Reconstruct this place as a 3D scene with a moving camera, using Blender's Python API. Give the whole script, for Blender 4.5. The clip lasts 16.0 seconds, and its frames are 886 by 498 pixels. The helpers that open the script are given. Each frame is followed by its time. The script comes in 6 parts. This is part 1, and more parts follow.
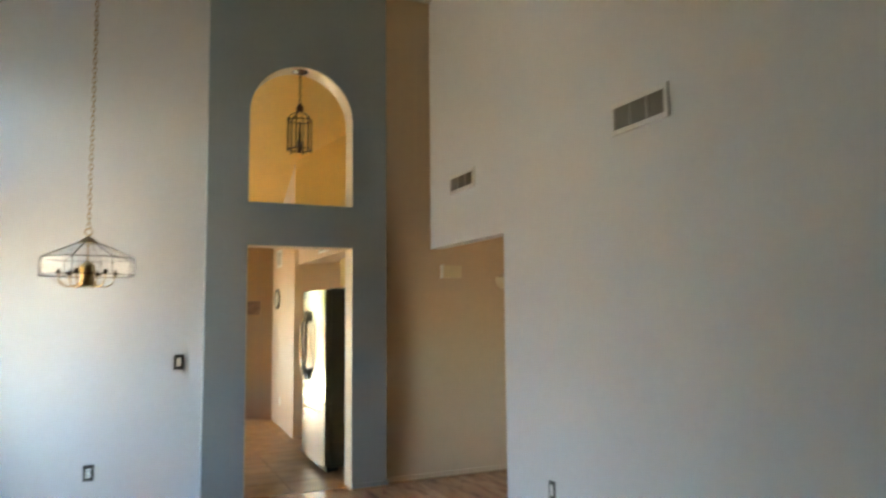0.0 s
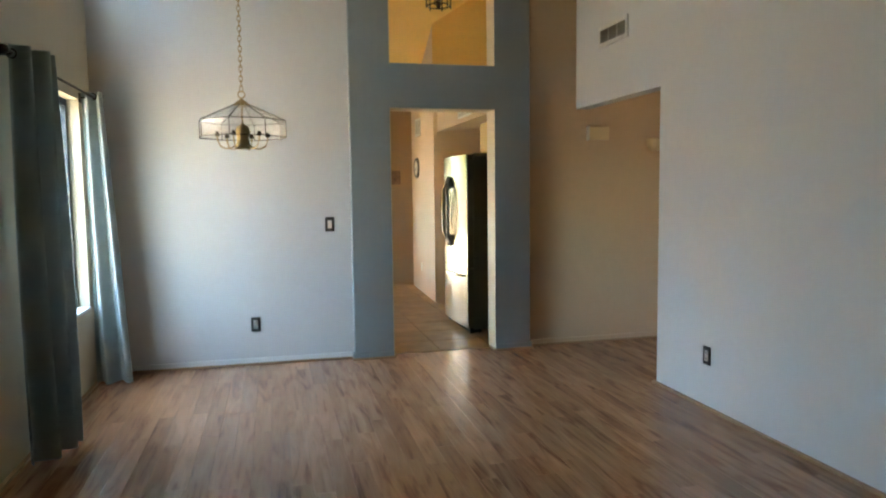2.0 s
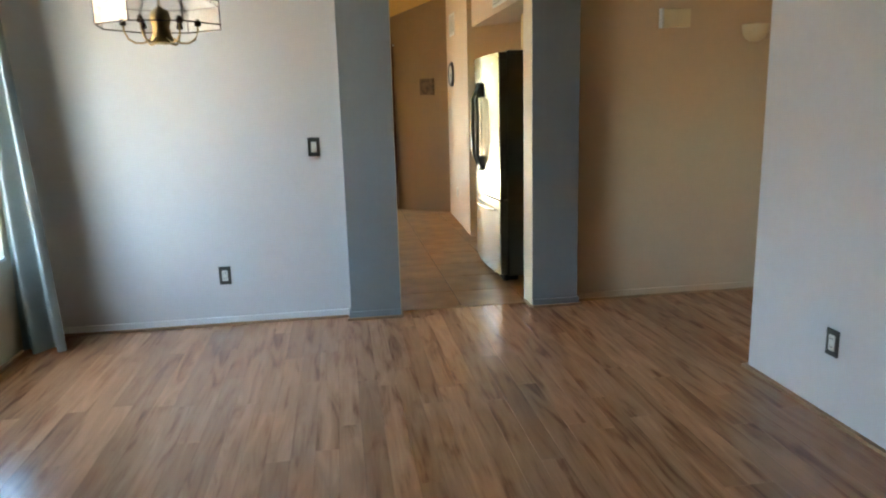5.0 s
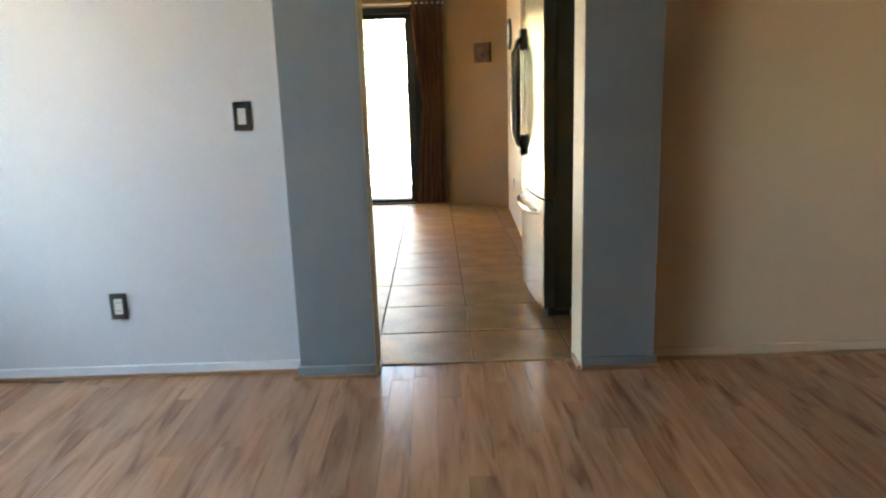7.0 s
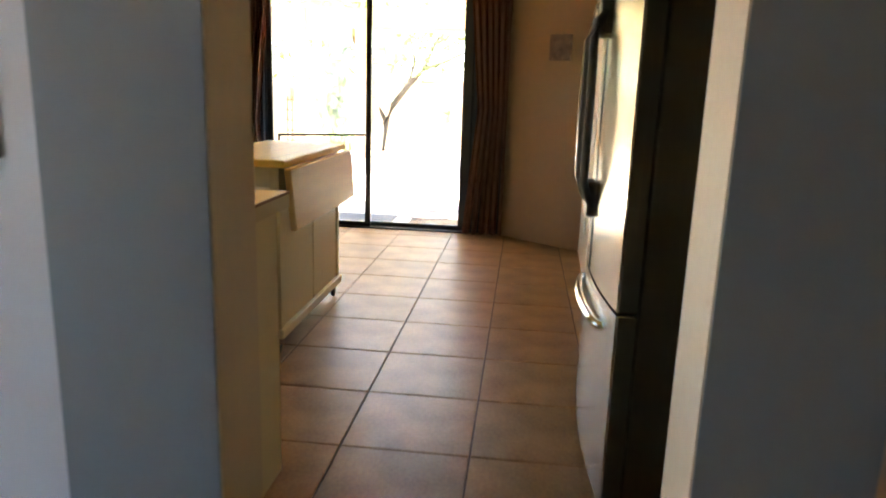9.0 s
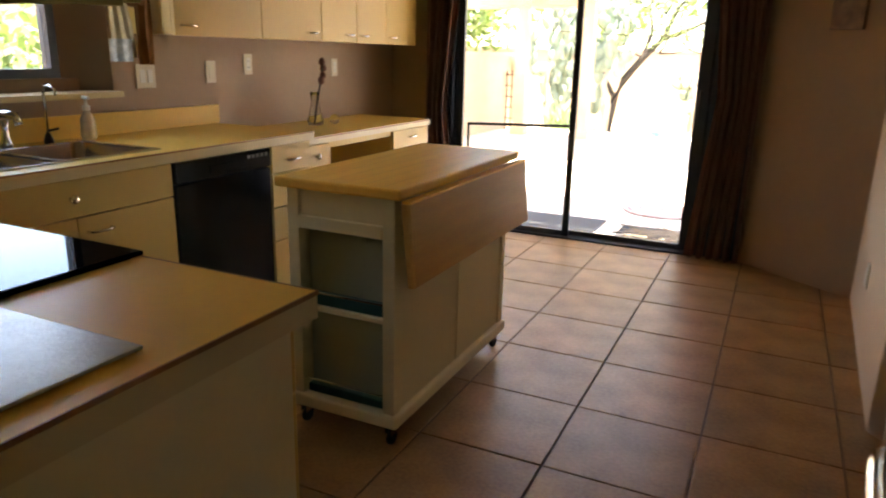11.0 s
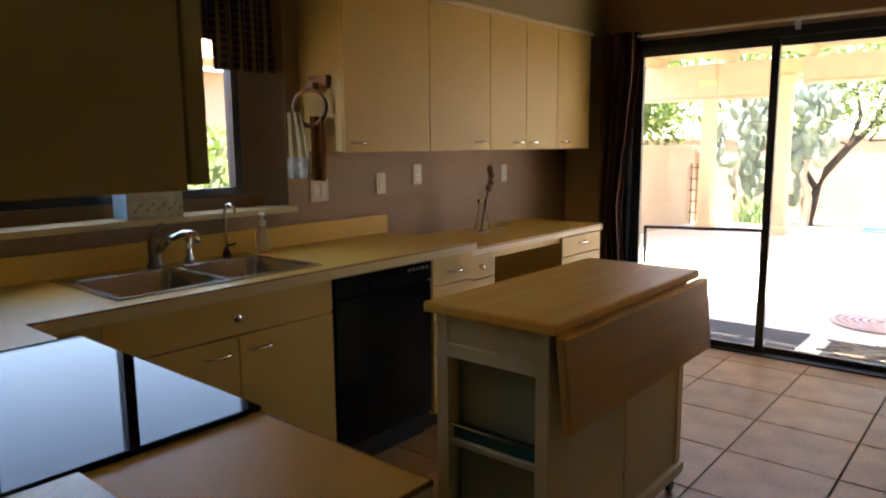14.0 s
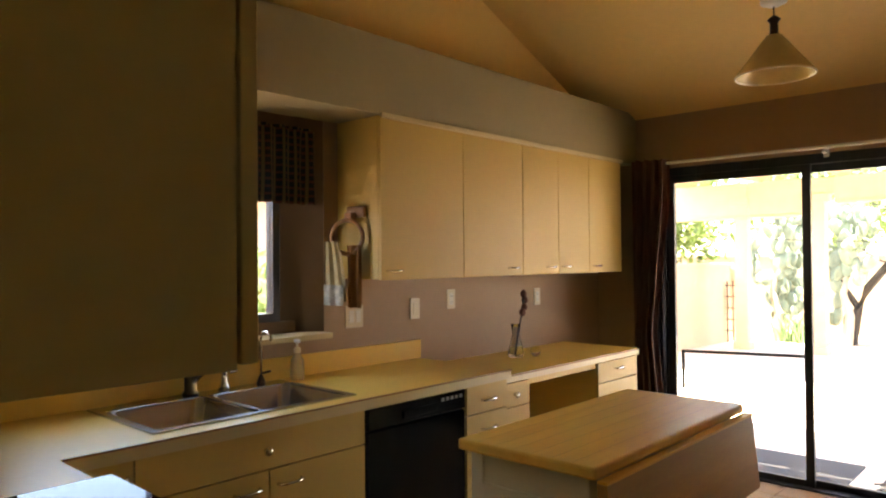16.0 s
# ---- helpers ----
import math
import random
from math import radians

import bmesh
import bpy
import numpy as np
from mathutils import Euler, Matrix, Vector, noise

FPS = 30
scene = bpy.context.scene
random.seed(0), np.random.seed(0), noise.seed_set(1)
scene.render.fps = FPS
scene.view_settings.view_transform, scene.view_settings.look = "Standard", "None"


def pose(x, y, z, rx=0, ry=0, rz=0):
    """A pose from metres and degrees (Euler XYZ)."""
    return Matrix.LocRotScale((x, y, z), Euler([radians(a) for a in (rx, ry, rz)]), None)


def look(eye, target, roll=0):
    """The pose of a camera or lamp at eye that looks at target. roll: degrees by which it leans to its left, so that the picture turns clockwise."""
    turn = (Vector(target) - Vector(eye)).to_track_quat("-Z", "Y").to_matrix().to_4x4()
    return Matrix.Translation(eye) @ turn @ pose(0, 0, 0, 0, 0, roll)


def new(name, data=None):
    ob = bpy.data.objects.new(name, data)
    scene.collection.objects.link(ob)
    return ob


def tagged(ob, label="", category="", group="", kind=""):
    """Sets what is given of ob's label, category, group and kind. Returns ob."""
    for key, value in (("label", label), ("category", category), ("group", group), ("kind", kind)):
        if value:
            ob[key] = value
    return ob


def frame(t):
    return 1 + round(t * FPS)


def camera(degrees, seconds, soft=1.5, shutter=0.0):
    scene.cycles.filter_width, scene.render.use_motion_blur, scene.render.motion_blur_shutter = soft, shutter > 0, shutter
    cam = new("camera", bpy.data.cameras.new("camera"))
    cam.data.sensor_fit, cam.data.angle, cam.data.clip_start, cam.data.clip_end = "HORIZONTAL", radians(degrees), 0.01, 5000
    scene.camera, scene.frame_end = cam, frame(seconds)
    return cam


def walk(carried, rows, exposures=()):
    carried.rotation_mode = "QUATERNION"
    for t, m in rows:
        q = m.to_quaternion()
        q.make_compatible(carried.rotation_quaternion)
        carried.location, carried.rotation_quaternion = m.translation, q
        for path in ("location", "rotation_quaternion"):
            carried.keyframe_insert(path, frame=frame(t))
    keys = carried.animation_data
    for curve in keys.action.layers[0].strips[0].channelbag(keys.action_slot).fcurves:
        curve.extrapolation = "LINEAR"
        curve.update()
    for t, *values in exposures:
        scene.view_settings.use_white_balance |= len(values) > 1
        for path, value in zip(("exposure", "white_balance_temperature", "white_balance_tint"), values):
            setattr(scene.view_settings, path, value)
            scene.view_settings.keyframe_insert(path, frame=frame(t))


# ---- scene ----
cam = camera(64.9, 16.0, 2.0, 0.5)
PATH = [
    (0, (-1.336, -5.955, 1.509), (-0.511, -4.142, 1.691), -0.5),
    (0.5, (-1.373, -5.838, 1.505), (-0.698, -3.956, 1.569), -0.2),
    (1, (-1.403, -5.85, 1.461), (-0.826, -3.935, 1.474), -0.1),
    (1.5, (-1.413, -5.832, 1.435), (-0.91, -3.897, 1.361), -0.3),
    (2, (-1.386, -5.787, 1.404), (-0.916, -3.85, 1.236), -0.7),
    (2.5, (-1.337, -5.662, 1.401), (-0.896, -3.725, 1.168), -0.8),
    (3, (-1.235, -5.474, 1.406), (-0.889, -3.518, 1.171), -0.5),
    (3.5, (-1.145, -5.334, 1.389), (-0.807, -3.38, 1.129), -0.6),
    (4, (-1.041, -5.01, 1.385), (-0.675, -3.063, 1.11), -0.7),
    (4.2, (-1.022, -4.922, 1.409), (-0.658, -2.982, 1.086), -1.2),
    (6.3, (-0.26, -3.505, 1.246), (-0.178, -1.559, 0.793), 0.2),
    (6.5, (-0.22, -3.32, 1.222), (-0.172, -1.376, 0.755), 0.1),
    (7, (-0.138, -2.925, 1.203), (-0.125, -0.973, 0.767), -1.8),
    (7.5, (-0.016, -2.528, 1.189), (-0.073, -0.583, 0.727), 2.0),
    (8, (0.034, -2.113, 1.197), (-0.125, -0.181, 0.705), -0.1),
    (8.2, (0.045, -1.922, 1.19), (-0.087, 0.022, 0.737), 0.6),
    (10.3, (0.251, -0.457, 1.332), (-0.369, 1.382, 0.85), 2.9),
    (10.5, (0.205, -0.359, 1.332), (-0.494, 1.448, 0.836), 2.2),
    (11, (0.107, -0.131, 1.322), (-0.712, 1.611, 0.781), 1.4),
    (11.5, (0.062, -0.011, 1.335), (-0.921, 1.632, 0.759), 0.8),
    (12, (0.07, 0.055, 1.35), (-1.09, 1.599, 0.831), 0.8),
    (12.5, (0.06, 0.091, 1.358), (-1.19, 1.581, 0.893), 0.3),
    (13, (0.056, 0.099, 1.369), (-1.201, 1.596, 0.949), -0.3),
    (13.5, (0.054, 0.095, 1.385), (-1.209, 1.601, 1.016), -0.3),
    (14, (0.055, 0.093, 1.404), (-1.22, 1.606, 1.108), -0.5),
    (14.5, (0.057, 0.087, 1.423), (-1.242, 1.592, 1.21), -0.4),
    (15, (0.053, 0.076, 1.445), (-1.297, 1.547, 1.32), -1.0),
    (15.5, (0.057, 0.069, 1.463), (-1.318, 1.52, 1.427), -0.7),
    (16, (0.054, 0.079, 1.47), (-1.301, 1.55, 1.499), -0.5),
]
walk(cam, [(t, look(eye, target, roll)) for t, eye, target, roll in PATH],
     [(0.0, 5.75, 6950, -4), (2.0, 5.55, 6800, -5), (4.2, 5.55, 6750, -4), (7.2, 5.62, 7000, -1), (8.2, 5.42, 6950, 0), (10.3, 4.4, 7700, 12), (12.0, 3.95, 7150, 11),
      (13.0, 3.55, 7050, 12), (15.0, 3.5, 7300, 13), (16.0, 4.15, 7600, 12)])

# ---- plan, metres: x along the doorway wall, y into the kitchen, z up ----
XL, XR = -2.71, 1.262          # window wall, vent wall
DL, DR, DH = -0.43, 0.475, 2.085  # doorway
CL, CR = -0.757, 0.79         # blue-grey column
YW, YK = 0.037, 0.16          # room face and kitchen face of the doorway wall
YF = 4.85                     # far kitchen wall
YE, HO = -1.358, 2.108        # end of the vent wall, height of the hall opening
HR, YB = 4.5, -9.0            # room ceiling, wall behind
CZ, CX = 0.921, -2.062        # worktop height and its front along the sink wall
WT = 0.16                     # outer wall thickness
YC = -0.05                    # room face of the column
ARCH_Z, ARCH_S = 2.446, 3.21   # sill and springing of the arch
TILE = 0.46

# ---- light ----
world = bpy.data.worlds.new("world")
scene.world = world
world.use_nodes = True
wn = world.node_tree
sky = wn.nodes.new("ShaderNodeTexSky")
sky.sky_type, sky.sun_disc = "NISHITA", False
sky.sun_elevation, sky.sun_rotation = radians(83), radians(195)
wn.links.new(sky.outputs["Color"], wn.nodes["Background"].inputs["Color"])
wn.nodes["Background"].inputs["Strength"].default_value = 0.15
sun = new("sun", bpy.data.lights.new("sun", "SUN"))
sun.data.energy, sun.data.angle, sun.data.color = 5.0, radians(0.5), (1.0, 0.93, 0.82)
sun.matrix_world = look((0, 0, 0), (-0.03, 0.11, -1))


# ---- materials ----
def mat(name, color, rough=0.6, metal=0.0, vary=0.08, scale=3.0, bump=0.0, bump_scale=120.0, spec=0.5, tint=None, rand=0.0, stretch=None):
    """Two scales of noise on the base colour, a fine relief, and a shift of tone from piece to piece."""
    m = bpy.data.materials.new(name)
    m.use_nodes = True
    nt = m.node_tree
    b = nt.nodes["Principled BSDF"]
    b.inputs["Roughness"].default_value = rough
    b.inputs["Metallic"].default_value = metal
    b.inputs["Specular IOR Level"].default_value = spec
    co = nt.nodes.new("ShaderNodeTexCoord")
    src = co.outputs["Object"]
    if stretch:
        mp = nt.nodes.new("ShaderNodeMapping")
        mp.inputs["Scale"].default_value = stretch
        nt.links.new(src, mp.inputs["Vector"])
        src = mp.outputs["Vector"]
    big = nt.nodes.new("ShaderNodeTexNoise")
    big.inputs["Scale"].default_value, big.inputs["Detail"].default_value = scale, 3
    fine = nt.nodes.new("ShaderNodeTexNoise")
    fine.inputs["Scale"].default_value, fine.inputs["Detail"].default_value = scale * 14, 2
    for n in (big, fine):
        nt.links.new(src, n.inputs["Vector"])
    mixn = nt.nodes.new("ShaderNodeMix")
    mixn.inputs[0].default_value = 0.35
    nt.links.new(big.outputs["Fac"], mixn.inputs[2])
    nt.links.new(fine.outputs["Fac"], mixn.inputs[3])
    ramp = nt.nodes.new("ShaderNodeValToRGB")
    lo = [max(0.0, c * (1 - vary)) for c in color]
    hi = [min(1.0, c * (1 + vary)) for c in (tint or color)]
    ramp.color_ramp.elements[0].position, ramp.color_ramp.elements[1].position = 0.3, 0.7
    ramp.color_ramp.elements[0].color, ramp.color_ramp.elements[1].color = (*lo, 1), (*hi, 1)
    nt.links.new(mixn.outputs[0], ramp.inputs["Fac"])
    out = ramp.outputs["Color"]
    if rand:
        info = nt.nodes.new("ShaderNodeObjectInfo")
        rr = nt.nodes.new("ShaderNodeMapRange")
        rr.inputs["To Min"].default_value, rr.inputs["To Max"].default_value = 1 - rand, 1 + rand
        nt.links.new(info.outputs["Random"], rr.inputs["Value"])
        hs = nt.nodes.new("ShaderNodeHueSaturation")
        nt.links.new(rr.outputs["Result"], hs.inputs["Value"])
        nt.links.new(out, hs.inputs["Color"])
        out = hs.outputs["Color"]
    nt.links.new(out, b.inputs["Base Color"])
    if bump:
        bn = nt.nodes.new("ShaderNodeTexNoise")
        bn.inputs["Scale"].default_value, bn.inputs["Detail"].default_value = bump_scale, 3
        nt.links.new(src if not stretch else co.outputs["Object"], bn.inputs["Vector"])
        bp = nt.nodes.new("ShaderNodeBump")
        bp.inputs["Strength"].default_value, bp.inputs["Distance"].default_value = bump, 0.003
        nt.links.new(bn.outputs["Fac"], bp.inputs["Height"])
        nt.links.new(bp.outputs["Normal"], b.inputs["Normal"])
    return m


def glass(name, color=(1, 1, 1), rough=0.0, weight=1.0, ior=1.3):
    m = bpy.data.materials.new(name)
    m.use_nodes = True
    b = m.node_tree.nodes["Principled BSDF"]
    b.inputs["Base Color"].default_value = (*color, 1)
    b.inputs["Roughness"].default_value = rough
    b.inputs["Transmission Weight"].default_value = weight
    b.inputs["IOR"].default_value = ior
    return m


def plank_material(name, dark, light, grey):
    """Laminate strips: each plank shifts its own grain, three strips of tone, dark knots and streaks."""
    m = bpy.data.materials.new(name)
    m.use_nodes = True
    nt = m.node_tree
    b = nt.nodes["Principled BSDF"]
    co = nt.nodes.new("ShaderNodeTexCoord")
    info = nt.nodes.new("ShaderNodeObjectInfo")
    shift = nt.nodes.new("ShaderNodeVectorMath")
    shift.operation = "MULTIPLY_ADD"
    comb = nt.nodes.new("ShaderNodeCombineXYZ")
    for k in range(3):
        nt.links.new(info.outputs["Random"], comb.inputs[k])
    shift.inputs[1].default_value = (37, 91, 13)
    nt.links.new(comb.outputs[0], shift.inputs[0])
    nt.links.new(co.outputs["Object"], shift.inputs[2])
    mp = nt.nodes.new("ShaderNodeMapping")
    mp.inputs["Scale"].default_value = (13, 1.5, 1)
    nt.links.new(shift.outputs[0], mp.inputs["Vector"])
    grain = nt.nodes.new("ShaderNodeTexNoise")
    grain.inputs["Scale"].default_value, grain.inputs["Detail"].default_value, grain.inputs["Distortion"].default_value = 1.3, 4, 0.9
    nt.links.new(mp.outputs[0], grain.inputs["Vector"])
    mp2 = nt.nodes.new("ShaderNodeMapping")
    mp2.inputs["Scale"].default_value = (120, 5, 1)
    nt.links.new(shift.outputs[0], mp2.inputs["Vector"])
    fine = nt.nodes.new("ShaderNodeTexNoise")
    fine.inputs["Scale"].default_value = 1.0
    nt.links.new(mp2.outputs[0], fine.inputs["Vector"])
    mixn = nt.nodes.new("ShaderNodeMix")
    mixn.inputs[0].default_value = 0.2
    nt.links.new(grain.outputs["Fac"], mixn.inputs[2])
    nt.links.new(fine.outputs["Fac"], mixn.inputs[3])
    ramp = nt.nodes.new("ShaderNodeValToRGB")
    e = ramp.color_ramp.elements
    e[0].position, e[0].color = 0.3, (*dark, 1)
    e[1].position, e[1].color = 0.7, (*light, 1)
    mid = ramp.color_ramp.elements.new(0.46)
    mid.color = (*grey, 1)
    nt.links.new(mixn.outputs[0], ramp.inputs["Fac"])
    hs = nt.nodes.new("ShaderNodeHueSaturation")
    rr = nt.nodes.new("ShaderNodeMapRange")
    rr.inputs["To Min"].default_value, rr.inputs["To Max"].default_value = 0.82, 1.17
    nt.links.new(info.outputs["Random"], rr.inputs["Value"])
    nt.links.new(rr.outputs[0], hs.inputs["Value"])
    nt.links.new(ramp.outputs["Color"], hs.inputs["Color"])
    nt.links.new(hs.outputs["Color"], b.inputs["Base Color"])
    b.inputs["Roughness"].default_value = 0.26
    bp = nt.nodes.new("ShaderNodeBump")
    bp.inputs["Strength"].default_value, bp.inputs["Distance"].default_value = 0.15, 0.001
    nt.links.new(fine.outputs["Fac"], bp.inputs["Height"])
    nt.links.new(bp.outputs["Normal"], b.inputs["Normal"])
    return m


def plaid_material():
    m = bpy.data.materials.new("plaid_cloth")
    m.use_nodes = True
    nt = m.node_tree
    b = nt.nodes["Principled BSDF"]
    b.inputs["Roughness"].default_value = 0.9
    co = nt.nodes.new("ShaderNodeTexCoord")
    cols = []
    for axis, c in (("Y", (0.2, 0.14, 0.06)), ("Z", (0.13, 0.045, 0.025))):
        w = nt.nodes.new("ShaderNodeTexWave")
        w.bands_direction = axis
        w.inputs["Scale"].default_value = 9
        nt.links.new(co.outputs["Object"], w.inputs["Vector"])
        r = nt.nodes.new("ShaderNodeValToRGB")
        r.color_ramp.elements[0].position, r.color_ramp.elements[1].position = 0.7, 0.85
        r.color_ramp.elements[0].color, r.color_ramp.elements[1].color = (0.012, 0.015, 0.02, 1), (*c, 1)
        nt.links.new(w.outputs["Fac"], r.inputs["Fac"])
        cols.append(r)
    mx = nt.nodes.new("ShaderNodeMix")
    mx.data_type, mx.blend_type = "RGBA", "LIGHTEN"
    mx.inputs[0].default_value = 1.0
    nt.links.new(cols[0].outputs[0], mx.inputs[6])
    nt.links.new(cols[1].outputs[0], mx.inputs[7])
    nt.links.new(mx.outputs[2], b.inputs["Base Color"])
    return m


M_WHITE = mat("white_wall_paint", (0.66, 0.65, 0.625), 0.62, vary=0.03, scale=1.2, bump=0.25, bump_scale=45)
# Window wall: its shade and warm bounce are put into this cream.
M_WALLDIM = mat("shade_toned_wall", (0.60, 0.55, 0.42), 0.62, vary=0.03, scale=1.2, bump=0.25, bump_scale=45)
M_TAN = mat("tan_wall_paint", (0.62, 0.455, 0.295), 0.65, vary=0.04, scale=1.2, bump=0.25, bump_scale=45)
M_BLUE = mat("blue_grey_paint", (0.255, 0.29, 0.29), 0.6, vary=0.04, scale=1.5, bump=0.25, bump_scale=45)
M_KWALL = mat("taupe_wall_paint", (0.36, 0.23, 0.135), 0.6, vary=0.06, scale=1.5, bump=0.25, bump_scale=45)
M_ENDP = mat("olive_end_panel_paint", (0.53, 0.42, 0.15), 0.6, vary=0.04, scale=1.5, bump=0.1, bump_scale=45)
# Brown of the window niche, darkened so its dim light sits in the colour.
M_NICHE = mat("dimmed_niche_brown", (0.18, 0.1, 0.038), 0.6, vary=0.06, scale=1.5, bump=0.25, bump_scale=45)
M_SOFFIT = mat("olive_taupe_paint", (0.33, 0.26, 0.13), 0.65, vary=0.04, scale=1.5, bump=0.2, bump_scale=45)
M_KCEIL = mat("golden_ceiling_paint", (0.82, 0.56, 0.19), 0.7, vary=0.05, scale=1.5, bump=0.5, bump_scale=30)
M_CEIL = mat("ceiling_paint", (0.62, 0.57, 0.48), 0.7, vary=0.03, scale=1.5, bump=0.4, bump_scale=40)
M_TRIM = mat("white_trim_paint", (0.78, 0.77, 0.74), 0.4, vary=0.04, scale=6, bump=0.05)
M_OAKTRIM = mat("oak_trim", (0.36, 0.2, 0.09), 0.45, vary=0.25, scale=4, stretch=(1, 1, 1))
M_SUB = mat("underlay", (0.06, 0.04, 0.03), 0.9)
M_PLANK = plank_material("laminate_plank", (0.185, 0.082, 0.039), (0.52, 0.28, 0.145), (0.385, 0.197, 0.10))
M_TILE = mat("terracotta_tile", (0.28, 0.135, 0.045), 0.4, spec=0.32, vary=0.2, scale=5, bump=0.12, bump_scale=18, tint=(0.39, 0.215, 0.085), rand=0.1)
M_GROUT = mat("brown_grout", (0.12, 0.07, 0.042), 0.9, vary=0.2, scale=20)
M_CREAM = mat("cream_cabinet_laminate", (0.60, 0.39, 0.095), 0.48, vary=0.03, scale=2, bump=0.03)
M_TOPLAM = mat("yellow_beige_laminate_top", (0.85, 0.555, 0.11), 0.42, spec=0.36, vary=0.05, scale=3, bump=0.02, bump_scale=200)
M_TOPEDGE = mat("beige_laminate_edge", (0.64, 0.51, 0.26), 0.4, vary=0.04, scale=4)
M_OAKLINE = mat("oak_edge_strip", (0.28, 0.12, 0.03), 0.45, vary=0.2, scale=6)
# Near-black for toe recesses: the shade under the cabinets as a colour.
M_SHADOW = mat("shaded_toe_kick", (0.04, 0.03, 0.025), 0.8)
M_BUTCHER = mat("butcher_block", (0.88, 0.5, 0.075), 0.42, spec=0.35, vary=0.04, scale=2.0, tint=(0.95, 0.61, 0.11), stretch=(9, 1, 9))
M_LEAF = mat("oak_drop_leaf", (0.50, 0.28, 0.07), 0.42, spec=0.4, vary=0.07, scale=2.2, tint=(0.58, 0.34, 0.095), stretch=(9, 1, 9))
M_CARTW = mat("cart_white_paint", (0.74, 0.63, 0.36), 0.42, vary=0.04, scale=4)
M_FROST = mat("pale_green_panel", (0.34, 0.34, 0.23), 0.3, vary=0.05, scale=4)
M_GREENP = mat("dark_green_plastic", (0.02, 0.09, 0.075), 0.3, vary=0.1, scale=8)
M_STEEL = mat("brushed_steel", (0.43, 0.40, 0.34), 0.24, 1.0, vary=0.05, scale=2, stretch=(1, 60, 1))
M_SINK = mat("sink_steel", (0.47, 0.46, 0.44), 0.22, 1.0, vary=0.08, scale=8)
M_CHROME = mat("chrome", (0.7, 0.69, 0.66), 0.12, 1.0, vary=0.05, scale=8)
M_NICKEL = mat("dark_nickel", (0.22, 0.2, 0.17), 0.28, 1.0, vary=0.1, scale=8)
M_GREYSIDE = mat("charcoal_enamel", (0.13, 0.122, 0.105), 0.45, vary=0.08, scale=6, bump=0.1, bump_scale=300)
M_BLACK = mat("black_enamel", (0.008, 0.008, 0.009), 0.14, vary=0.1, scale=6, spec=0.25)
M_BLACKMAT = mat("black_plastic", (0.02, 0.02, 0.022), 0.5, vary=0.1, scale=8)
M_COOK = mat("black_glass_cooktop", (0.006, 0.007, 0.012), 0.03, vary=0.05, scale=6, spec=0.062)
# Blue specular tint gives the reflection the blue of the sky.
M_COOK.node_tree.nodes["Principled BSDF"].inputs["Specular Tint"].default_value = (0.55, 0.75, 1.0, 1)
M_ALU = mat("dark_bronze_aluminium", (0.035, 0.04, 0.05), 0.4, 0.3, vary=0.1, scale=8)
M_BRASS = mat("aged_brass", (0.42, 0.31, 0.15), 0.38, 1.0, vary=0.15, scale=10)
M_IRON = mat("dark_bronze_metal", (0.05, 0.035, 0.025), 0.4, 0.8, vary=0.2, scale=12)
M_CURTB = mat("blue_grey_curtain_cloth", (0.31, 0.35, 0.335), 0.9, vary=0.12, scale=9, bump=0.3, bump_scale=400)
M_CURTR = mat("russet_striped_curtain_cloth", (0.12, 0.06, 0.048), 0.9, vary=0.35, scale=3, bump=0.3, bump_scale=400, stretch=(14, 14, 1), tint=(0.2, 0.095, 0.06))
M_CURTD = mat("dark_curtain_lining", (0.035, 0.04, 0.055), 0.9, vary=0.2, scale=6, bump=0.3, bump_scale=400)
M_PLAID = plaid_material()


def translucent(m, share, color):
    """Lets some of the window's light through a cloth."""
    nt = m.node_tree
    b = nt.nodes["Principled BSDF"]
    out = nt.nodes["Material Output"]
    tr = nt.nodes.new("ShaderNodeBsdfTranslucent")
    tr.inputs["Color"].default_value = (*color, 1)
    mx = nt.nodes.new("ShaderNodeMixShader")
    mx.inputs[0].default_value = share
    nt.links.new(b.outputs[0], mx.inputs[1])
    nt.links.new(tr.outputs[0], mx.inputs[2])
    nt.links.new(mx.outputs[0], out.inputs["Surface"])


translucent(M_CURTB, 0.15, (0.5, 0.55, 0.55))
translucent(M_CURTR, 0.2, (0.4, 0.15, 0.08))
M_PLATE = mat("ivory_plastic", (0.66, 0.58, 0.42), 0.35, vary=0.03, scale=8)
M_PLATED = mat("dark_metal_plate", (0.07, 0.068, 0.06), 0.35, 0.6, vary=0.15, scale=12)
M_ROCKER = mat("white_plastic", (0.7, 0.68, 0.62), 0.3, vary=0.03, scale=8)
M_VENT = mat("white_vent_metal", (0.68, 0.66, 0.6), 0.45, vary=0.04, scale=8)
# Grey for register backs and slats paints in the shade between louvres.
M_VENTD = mat("vent_shadow", (0.40, 0.37, 0.31), 0.8, vary=0.1, scale=8)
M_PANE = glass("window_glass")
M_LGLASS = glass("lamp_glass", (0.98, 0.98, 0.97), rough=0.1, ior=1.42)
M_CGLASS = glass("clear_vase_glass", (0.95, 0.98, 0.96), ior=1.15)
M_AMBER = mat("amber_glass_shade", (0.62, 0.47, 0.22), 0.18, vary=0.12, scale=9)
M_SCONCE = mat("cream_glass_shade", (0.72, 0.6, 0.36), 0.35, vary=0.06, scale=9)
M_BOARD = mat("frosted_glass_board", (0.62, 0.65, 0.58), 0.25, vary=0.14, scale=40, bump=0.25, bump_scale=140)
